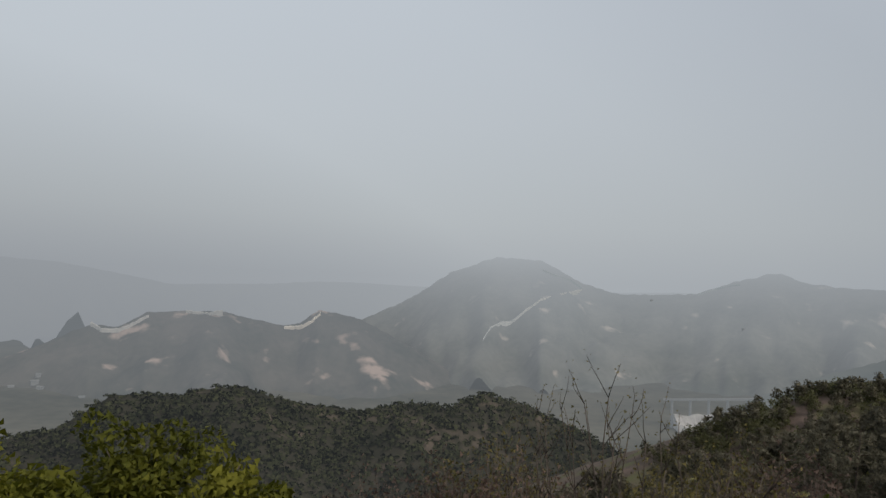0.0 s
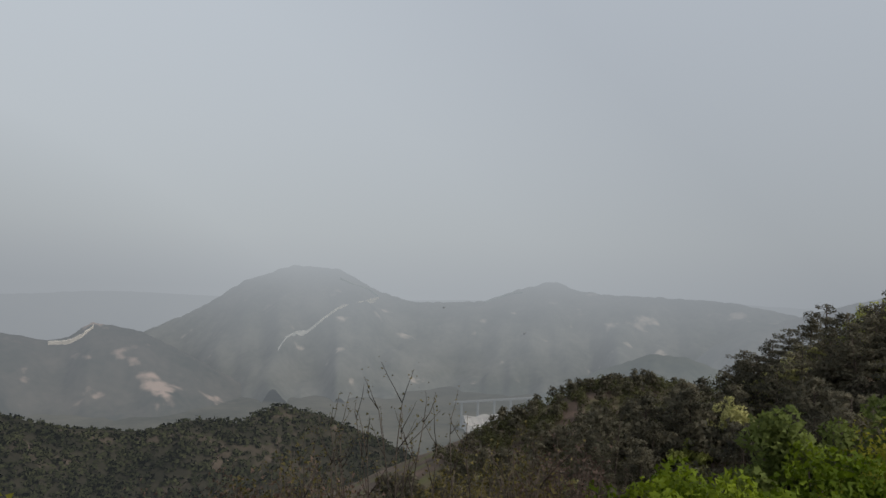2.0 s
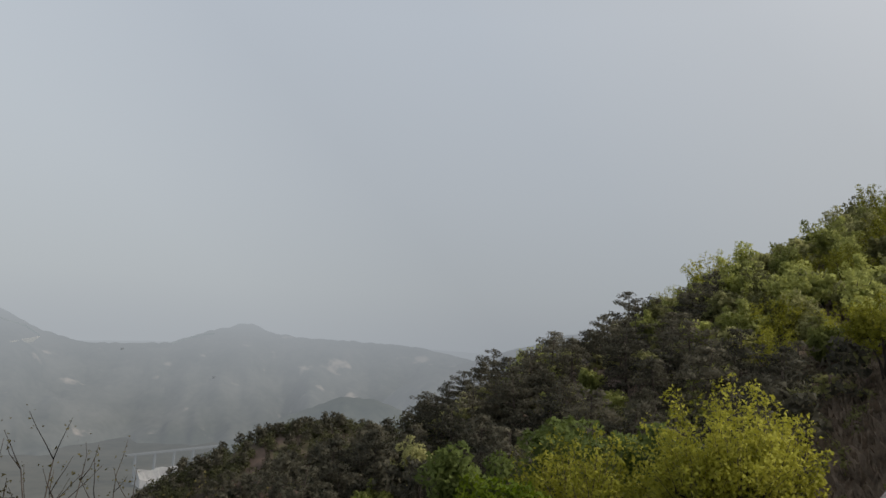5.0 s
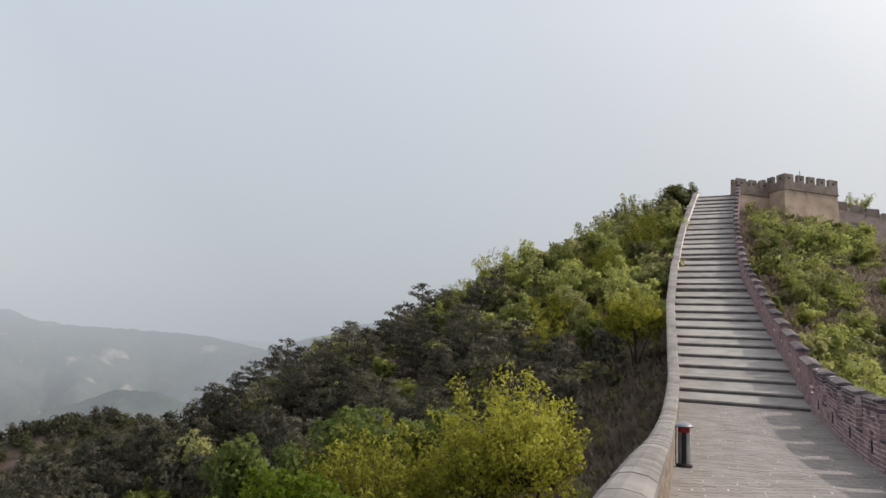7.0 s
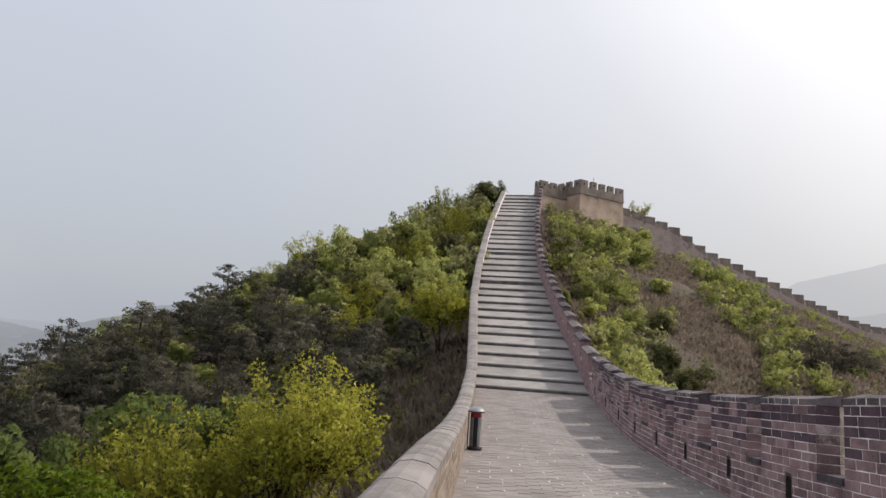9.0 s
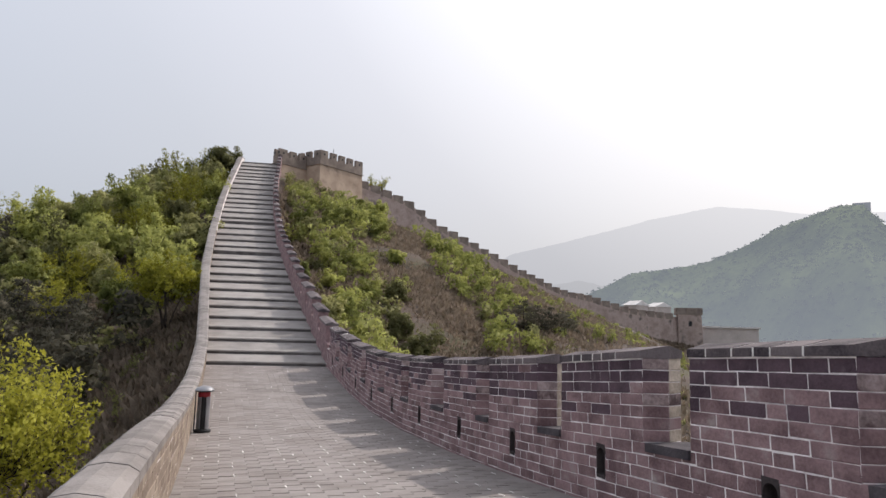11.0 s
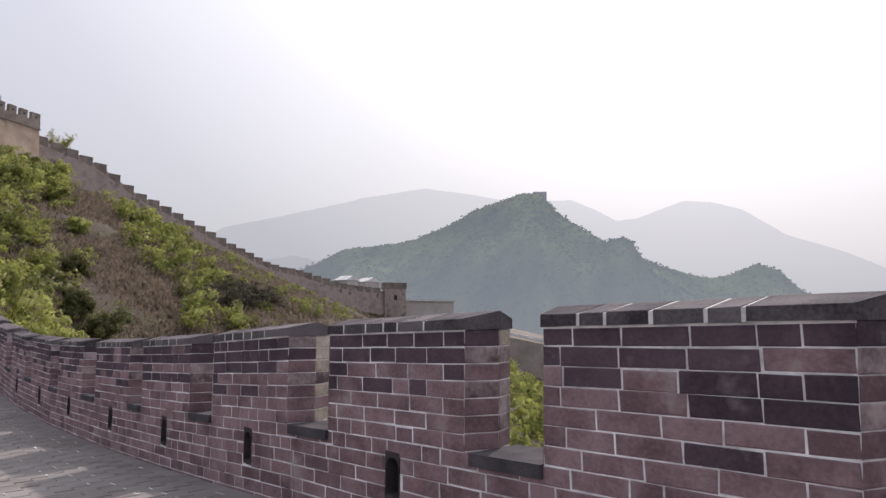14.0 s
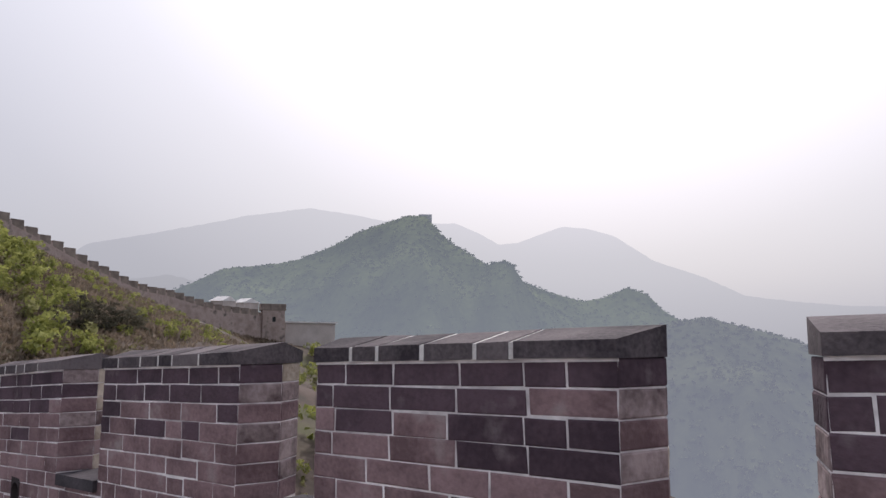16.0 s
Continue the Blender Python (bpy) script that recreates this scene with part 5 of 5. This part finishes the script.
def lite(kind):
    """A coarser crown of the same kind for the plants that stay far off."""
    rng = np.random.default_rng(abs(sum(map(ord, kind))))
    soup = Soup()
    mat, tall, n, size, flat = {"shrub": (SHRUB_J, 1.8, 13, 0.14, 0.75), "green": (BROAD_J, 2.4, 17, 0.15, 0.8), "dry": (RUSSET_J, 1.6, 9, 0.11, 0.8), "brush": (SHRUB_J, 1.5, 7, 0.14, 0.7), "wood": (DUSK_J, 5.0, 20, 0.26, 0.8), "conifer": (PINE_J, 6.5, 22, 0.32, 0.6)}[kind]
    cs, rs = [], []
    for k in range(n):
        a, r, z = rng.uniform(0, 6.3), rng.uniform(0, 1) ** 0.6 * tall * 0.42, rng.uniform(0.15, 0.95) * tall
        if kind == "conifer":
            r *= 1.15 - z / tall
        cs.append((math.cos(a) * r, math.sin(a) * r, z * (1 if kind == "conifer" else 1 - 0.25 * (r / tall))))
        rs.append(tall * rng.uniform(0.13, 0.22))
    leaves(soup, rng, cs, rs, 11, size * 1.12, flat)
    return np.concatenate(soup.v), np.concatenate(soup.d), mat


def scatter_far(kind, x, y, k, dz=-0.1):
    far_plants.setdefault(kind, []).append((x, y, ground_z(x, y) + dz, k, random.uniform(0, 6.28)))


def plant_far():
    for kind, spots in far_plants.items():
        v0, d0, mat = lite(kind)
        out, away = [], []
        for x, y, z, k, a in spots:
            c, s_ = math.cos(a) * k, math.sin(a) * k
            turn = np.array([[c, s_, 0], [-s_, c, 0], [0, 0, k]])
            out.append(v0 @ turn + (x, y, z))
            away.append(d0 @ turn / k)
        soup = Soup()
        v = np.concatenate(out)
        soup.v, soup.f, soup.d, soup.n = [v], [np.arange(len(v)).reshape(-1, 3)], away, len(v)
        nm = {"shrub": "olive_undergrowth", "green": "green_undergrowth", "dry": "dry_undergrowth", "brush": "low_brush", "wood": "far_broadleaf_trees", "conifer": "far_pines"}[kind]
        tagged(new(nm, soup.mesh(nm, mat)), {"shrub": "olive green scrub covering the slopes", "green": "fresh green scrub on the slopes", "dry": "dry reddish brown scrub on the slopes", "brush": "low yellow-green brush on the slopes",
               "wood": "dull olive green trees on the knoll", "conifer": "dark pines on the knoll"}[kind], "undergrowth" if kind in ("shrub", "green", "dry", "brush") else "trees", kind="stuff")


def vary_by_patch(name, src):
    m = src.copy()
    m.name = name
    nt = m.node_tree
    for n in nt.nodes:
        if n.bl_idname == "ShaderNodeObjectInfo":
            g = nt.nodes.new("ShaderNodeTexNoise")
            g.inputs["Scale"].default_value = 0.5
            geo = [q for q in nt.nodes if q.bl_idname == "ShaderNodeNewGeometry"][0]
            nt.links.new(geo.outputs["Position"], g.inputs["Vector"])
            to = n.outputs["Random"].links[0].to_socket
            nt.links.new(g.outputs["Fac"], to)
    return m


SHRUB_J, BROAD_J, RUSSET_J, PINE_J, DUSK_J = (vary_by_patch("patchy_" + m.name, m) for m in (SHRUB, BROAD, RUSSET, PINE, DUSK))
random.seed(7)


def clear_of_wall(x, y, gap):
    return y - y_left(min(x, 106)) > gap


# the wooded spur beside the stairs: pines on the lower flank, green trees above
CREST_X, CREST_Y = (30, 43, 53, 61, 70, 76, 82, 87, 92, 97), (58, 61, 63, 63, 59, 53, 45, 38, 28, 14)
spots = []
for _ in range(9000):
    x, y = random.uniform(20, 104), random.uniform(4, 72)
    if not clear_of_wall(x, y, 2.2 if x > 50 else 5.5) or y > lerp(x, CREST_X, CREST_Y) + 3:
        continue
    if math.hypot(x, y) < 31 or (x < 47 and y > 44):
        continue
    upper = x > 78 or (x > 50 and y < 24) or (x > 68 and y < 36)
    if any((x - px) ** 2 + (y - py) ** 2 < (6.0 if upper else 7.5) for px, py in spots):
        continue
    spots.append((x, y))
    r = random.random()
    past = y > lerp(x, CREST_X, CREST_Y) - 6
    if upper:
        put(greens if r < 0.42 else olives if r < 0.92 else yellows, x, y, random.uniform(1.0, 1.25) if x > 94 else random.uniform(0.68, 0.92) if x > 82 else random.uniform(0.62, 0.9), -0.2, group="spur trees")
    else:
        put(pines if r < 0.76 else greens if r < 0.90 else olives, x, y, random.uniform(0.36, 0.52) if past else random.uniform(0.50, 0.74), -0.2, group="spur trees")
    if len(spots) > 330:
        break
# undergrowth on the upper flank beside the wall
for _ in range(420):
    x, y = random.uniform(40, 100), random.uniform(6, 44)
    if clear_of_wall(x, y, 1.0 if x > 46 else 3.0) and y < lerp(x, CREST_X, CREST_Y):
        r = random.random()
        scatter_far("shrub" if r < 0.5 else "green" if r < 0.7 else "dry", x, y, random.uniform(0.6, 1.2))
# knoll and the low end of the spur
for _ in range(800):
    x, y = random.uniform(84, 180), random.uniform(120, 228)
    if ground_z(x, y) > -66:
        scatter_far("wood" if random.random() < 0.65 else "conifer", x, y, random.uniform(0.7, 1.1), -0.5)
for _ in range(420):
    x, y = random.uniform(2, 48), random.uniform(34, 74)
    r = random.random()
    scatter_far("wood" if r < 0.6 else "conifer" if r < 0.9 else "dry", x, y, random.uniform(0.28, 0.5), -0.4)
# slope between the stairs and the falling wall
done, kept = [], 0
rw_points = [rw_at(q) for q in np.linspace(0, rw_len[-1], 24)]
for _ in range(14000):
    x, y = random.uniform(29, 140), random.uniform(-80, 5)
    if y > y_right(min(x, 107)) - 1.7 or (x > 98 and y > -8 and x < 118):
        continue
    rw = min((x - p.x) ** 2 + (y - p.y) ** 2 for p in rw_points)
    wx = lerp(-y, (4.5, 19.4, 37.5, 54.8, 77.7), (112, 119, 127.3, 136.2, 141))
    if rw < 12 or x > wx - 1.5:
        continue
    if any((x - px) ** 2 + (y - py) ** 2 < 1.35 for px, py in done):
        continue
    done.append((x, y))
    r = random.random()
    bare = abs(y + 9.7 + 0.5 * math.sin(x * 0.35)) < lerp(x, (40, 52, 70, 84), (3.2, 2.9, 2.3, 1.6)) + 1.1 * ripple(x, y, 0.2, 31) and x < 92
    lush = y > -7.2 + 0.8 * ripple(x, y, 0.25, 33)
    second = -18.5 < y < -12.0 and 46 < x < 80
    by_wall = x > wx - 16
    far_off = y < -19 or (x > 84 and y < -16)
    if by_wall:
        if r < 0.5:
            scatter_far("dry" if r < 0.22 else "brush", x, y, random.uniform(0.15, 0.32))
    elif far_off:
        scatter_far("dry" if r < 0.2 else "brush" if r < 0.5 else "shrub" if r < 0.75 else "green", x, y, random.uniform(0.3, 0.62))
    elif bare:
        scatter_far("dry" if r < 0.93 else "brush", x, y, random.uniform(0.3, 0.6))
    elif lush and kept < 240 and r < 0.5 and not (x > 84 and y > -4):
        kept += 1
        if r < 0.3:
            put(bushes, x, y, random.uniform(0.8, 1.4), -0.1, group="slope shrubs")
        else:
            put(greens if r < 0.42 else olives, x, y, random.uniform(0.34, 0.62), -0.2, group="slope trees")
    elif lush:
        scatter_far("shrub" if r < 0.8 else "green", x, y, random.uniform(0.5, 1.1))
    elif second:
        scatter_far("green" if r < 0.55 else "shrub" if r < 0.85 else "dry", x, y, random.uniform(0.5, 1.15))
    else:
        scatter_far("shrub" if r < 0.46 else "green" if r < 0.58 else "dry", x, y, random.uniform(0.45, 1.1))
    if len(done) > 1900:
        break
for x, y, k in ((54.2, -15.6, 0.36), (55.6, -17.3, 0.42), (57, -18.9, 0.46), (58.4, -20.5, 0.40), (60, -22, 0.40), (61.5, -23.6, 0.30)):
    put(pines, x, y, k, -0.2, group="slope trees")
for x, y, z, k in ((118.2, -8.6, 24.6, 0.85), (119.5, -10.5, 24.0, 0.45), (120.2, -12.0, 23.4, 0.45)):
    put(yellows, x, y, k, 0, z=z, group="ridge trees")

# ---- foreground plants below the lookout ----
def stand(ob, x, y, top, tall, turn=0.0, lean=0.0):
    """Puts a plant so that its highest leaves reach the height top."""
    ob.matrix_basis = pose(x, y, top - tall, lean, 0, turn)
    return ob


stand(dome_tree(71, 6.4, 5.4, YELLOW, "large yellow-green tree in young leaf beside the wall", 420, 17, 0.048), 17.4, 6.5, 1.45, 6.4, 20)
stand(dome_tree(72, 5.4, 5.0, YELLOW, "yellow-green tree in young leaf beside the wall", 340, 17, 0.048), 15.4, 9.3, -0.05, 5.4, 60)
BUD = leaf_material("brown_olive_buds", (0.085, 0.072, 0.024), (0.19, 0.16, 0.055), 0.2)
TWIGGY = leaf_material("brown_bud_scales", (0.075, 0.052, 0.042), (0.17, 0.118, 0.092), 0.2)
DEEP = leaf_material("deep_green_leaves", (0.050, 0.073, 0.020), (0.160, 0.200, 0.052), 0.2)
stand(broadleaf(73, 6.0, DEEP, "fresh green leafy tree below the wall", 0.10, 95), 22.3, 14.3, 0.25, 5.6, 10)
stand(broadleaf(74, 5.0, DEEP, "fresh green leafy tree below the wall", 0.10, 95), 24.5, 12.3, 0.1, 4.7, 80)
stand(broadleaf(75, 5.4, DEEP, "fresh green tree below the wall", 0.10, 85), 19.6, 17.2, -1.1, 5.0, 30)
BRIGHT = leaf_material("bright_young_leaves", (0.085, 0.130, 0.006), (0.21, 0.27, 0.018), 0.2)
OLIVE = leaf_material("olive_young_leaves", (0.075, 0.082, 0.008), (0.18, 0.175, 0.02), 0.2)
for q, (x, y, top, tall) in enumerate(((9.3, 8.4, -0.55, 4.0), (10.3, 7.7, -0.6, 4.0), (8.2, 8.9, -0.6, 3.8), (7.4, 9.8, -1.1, 3.8), (11.4, 7.4, -0.75, 3.8), (8.9, 7.6, -0.75, 3.6))):
    stand(broadleaf(80 + q, tall, BRIGHT, "bright yellow-green bush in fresh leaf", 0.055, 120), x, y, top, tall * 0.92, q * 50)
for q, (x, y, top, tall) in enumerate(((-4.9, 9.9, -0.35, 5.0), (-4.1, 10.5, -0.3, 4.6), (-3.5, 10.0, -0.7, 4.4), (-5.8, 10.6, -0.5, 4.6), (-3.0, 9.4, -1.0, 4.2))):
    stand(broadleaf(90 + q, tall, OLIVE, "olive yellow leafy tree below the wall", 0.06, 110), x, y, top, tall * 0.92, q * 70)
for q, (x, y, top, tall) in enumerate(((1.51, 8.52, 0.45, 5.4), (1.85, 8.0, 0.38, 5.3), (2.2, 8.35, 0.55, 5.6), (2.4, 7.7, 0.68, 5.6), (2.8, 7.95, 0.70, 5.7), (3.0, 7.6, 0.72, 5.6), (3.45, 8.1, 0.55, 5.5), (3.6, 7.75, 0.42, 5.3), (2.6, 9.2, 0.2, 5.2))):
    stand(sapling(97 + q, tall, "bare thin sapling with few buds", BUD), x, y, top, tall * 0.96, q * 77)
for q, (x, y, top, tall) in enumerate(((0.8, 11.0, -1.15, 4.2), (1.5, 12.0, -1.1, 4.4), (1.95, 10.9, -1.05, 4.2), (0.2, 11.1, -1.45, 4.0), (5.9, 11.6, -1.1, 4.2), (7.1, 12.1, -1.1, 4.4), (7.3, 10.8, -1.15, 4.0), (5.1, 12.0, -1.5, 4.2), (-0.8, 11.5, -1.6, 4.0))):
    stand(dome_tree(120 + q, tall, tall * 0.75, (TWIGGY, BUD, TWIGGY)[q % 3], "brown twiggy brush just coming into leaf", 200, 6, 0.035, "brush"), x, y, top, tall, q * 40)
stand(dome_tree(76, 4.6, 4.2, YELLOW, "leaning yellow-green tree beside the stair wall", 200, 11, 0.075), 41.5, 8.0, 6.1, 4.6, 0)
put(yellows, 77.9, 32.6, 1.0, 0, z=9.6, group="spur trees")
for x, y, k in ((98.2, 14.8, 0.74), (99.8, 13.6, 0.7)):
    put(olives, x, y, k, 0, z=23.4, group="spur trees")
# scrub on the slope below the lookout
random.seed(9)
for _ in range(1500):
    x, y = random.uniform(-60, 40), random.uniform(9, 80)
    d = math.hypot(x, y)
    if d < 13 or (x > 12 and d < 27):
        continue
    r = random.random()
    scatter_far("dry" if r < 0.16 else "wood" if r < 0.62 else "shrub" if r < 0.72 else "conifer", x, y, random.uniform(0.55, 1.1) * (0.36 if 0.16 < r < 0.62 else 0.6 if r > 0.72 else 1))
for _ in range(520):
    x = random.uniform(14, 60)
    y = y_left(x) + random.uniform(0.9, 7)
    if not 1.9 < y - y_left(x) < 2.7:
        scatter_far("dry" if random.random() < 0.72 else "shrub", x, y, random.uniform(0.25, 0.6))
for _ in range(700):  # dry brush down the bare gully beside the stair wall
    x = random.uniform(40, 92)
    y = -9.7 - 0.5 * math.sin(x * 0.35) + random.gauss(0, 1.7)
    if y < y_right(x) - 2:
        scatter_far("dry", x, y, random.uniform(0.22, 0.5))
for _ in range(3000):  # low brush between the stair wall and the falling wall
    x = random.uniform(34, 140)
    y = random.uniform(-84, y_right(min(x, 107)) - 2)
    gap = lerp(-y, (4.5, 19.4, 37.5, 54.8, 77.7), (112, 119, 127.3, 136.2, 141)) - x
    if min((x - p.x) ** 2 + (y - p.y) ** 2 for p in rw_points) > 9 and gap > 2 and not (x > 97 and y > -9):
        low = gap < 16 or abs(y + 9.7) < 2.6 or y < -19 or (x > 84 and y < -16)
        scatter_far("dry" if random.random() < (0.35 if low else 0.25) else "brush", x, y, random.uniform(0.15, 0.34) if low else random.uniform(0.3, 0.7))
for _ in range(700):  # woods below the parapet on the valley side
    x, y = random.uniform(-10, 130), random.uniform(-95, -10)
    if y < -0.62 * x - 4 and y < y_right(x) - 6:
        r = random.random()
        scatter_far("shrub" if r < 0.45 else "green", x, y, random.uniform(0.9, 1.9) if math.hypot(x, y) > 32 else 0.6)
plant_far()

# dry grass over the slopes on both sides of the wall
rng = np.random.default_rng(77)
gx = np.concatenate([rng.uniform(34, 138, 130000), rng.uniform(36, 88, 120000)])
gy = np.concatenate([rng.uniform(-84, 5, 130000), rng.uniform(-24, 3, 120000)])
wall_x = np.interp(-gy, (4.5, 19.4, 37.5, 54.8, 77.7), (112, 119, 127.3, 136.2, 141)) - 2.5
keep = (gx < wall_x) & (gy < np.interp(np.minimum(gx, 107), WX, WY) - 1.0) & ~((gx > 99) & (gy > -8)) & (gy > -0.62 * gx)
bank_x = rng.uniform(13, 62, 26000)
bank_y = np.interp(bank_x, WX, WY) + 5.3 + rng.uniform(0, 1, 26000) ** 1.3 * 8
gx, gy = np.concatenate([gx[keep], bank_x]), np.concatenate([gy[keep], bank_y])
foot = np.stack([gx, gy, height(gx, gy)], 1)
lean = rng.normal(size=(len(gx), 3)) * (0.35, 0.35, 0.1) + (0, 0, 1)
size = rng.uniform(0.35, 1.0, (len(gx), 1))
side = unit(rng, len(gx), 0.05)
grass = Soup()
grass.blades(foot + lean * size * 0.25, side * size * 0.22, lean * size * 0.30, np.array((-0.35, -0.2, 0.9)) + rng.normal(size=(len(gx), 3)) * 0.3)
tagged(new("dry_grass", grass.mesh("dry_grass", GRASS)), "dry brown grass and low scrub on the slopes", "grass", kind="stuff")

# ---- litter bin against the low parapet ----
litter = tagged(new("litter_bin", None), "black and grey metal litter bin with red band", "litter bin")
litter.matrix_basis = pose(15.55, 1.44, floor_z(15.55) + 0.004, 0, 0, math.degrees(HEAD))


def ring_mesh(name, mat, profile, n=24, sx=1.0, sy=1.0):
    v, f = [], []
    for r, z in profile:
        v += [(r * sx * math.cos(2 * math.pi * k / n), r * sy * math.sin(2 * math.pi * k / n), z) for k in range(n)]
    for a in range(len(profile) - 1):
        f += [(a * n + k, a * n + (k + 1) % n, (a + 1) * n + (k + 1) % n, (a + 1) * n + k) for k in range(n)]
    f += [tuple(range(n))[::-1], tuple((len(profile) - 1) * n + k for k in range(n))]
    return mesh_of(name, v, f, mat, False)


part("base", ring_mesh("base", BLACK, ((0.165, 0), (0.17, 0.01), (0.17, 0.05), (0.15, 0.065)), 24), litter, "black base plate")
part("body", ring_mesh("body", BLACK, ((0.105, 0.06), (0.105, 0.84)), 20), litter, "black inner body")
for sgn in (-1, 1):
    v, f = [], []
    prof = [(math.cos(t) * 0.128, math.sin(t) * 0.128) for t in np.linspace(-1.15, 1.15, 9)]
    ring = [(sgn_y * x, y) for sgn_y in (1,) for x, y in prof] + [(x * 0.9, y * 0.9) for x, y in prof[::-1]]
    v, f = prism([[(-y, sgn * x, z) for x, y in ring] for z in (0.08, 0.72)])
    part("side_panel", mesh_of("side_panel", v, f, STEEL), litter, "grey metal side panel")
part("band", ring_mesh("band", RED, ((0.120, 0.725), (0.122, 0.73), (0.122, 0.815), (0.118, 0.82)), 24), litter, "red band below the lid")
part("lid", ring_mesh("lid", STEEL, ((0.10, 0.838), (0.185, 0.845), (0.19, 0.86), (0.165, 0.90), (0.10, 0.935), (0.02, 0.95)), 24), litter, "domed grey lid")
part("rim", ring_mesh("rim", BLACK, ((0.182, 0.832), (0.188, 0.836), (0.188, 0.846), (0.182, 0.848)), 24), litter, "dark lid rim")
v, f = box_data(-0.012, 0.012, -0.012, 0.012, 0.03, 0.86)
part("post", mesh_of("post", v, f, BLACK), litter, "thin dark post", pose(-0.02, 0.165, 0))

for ob in pines + greens + olives + yellows + bushes + dry:
    if ob.name not in used:
        for o in (*ob.children_recursive, ob):
            bpy.data.objects.remove(o)
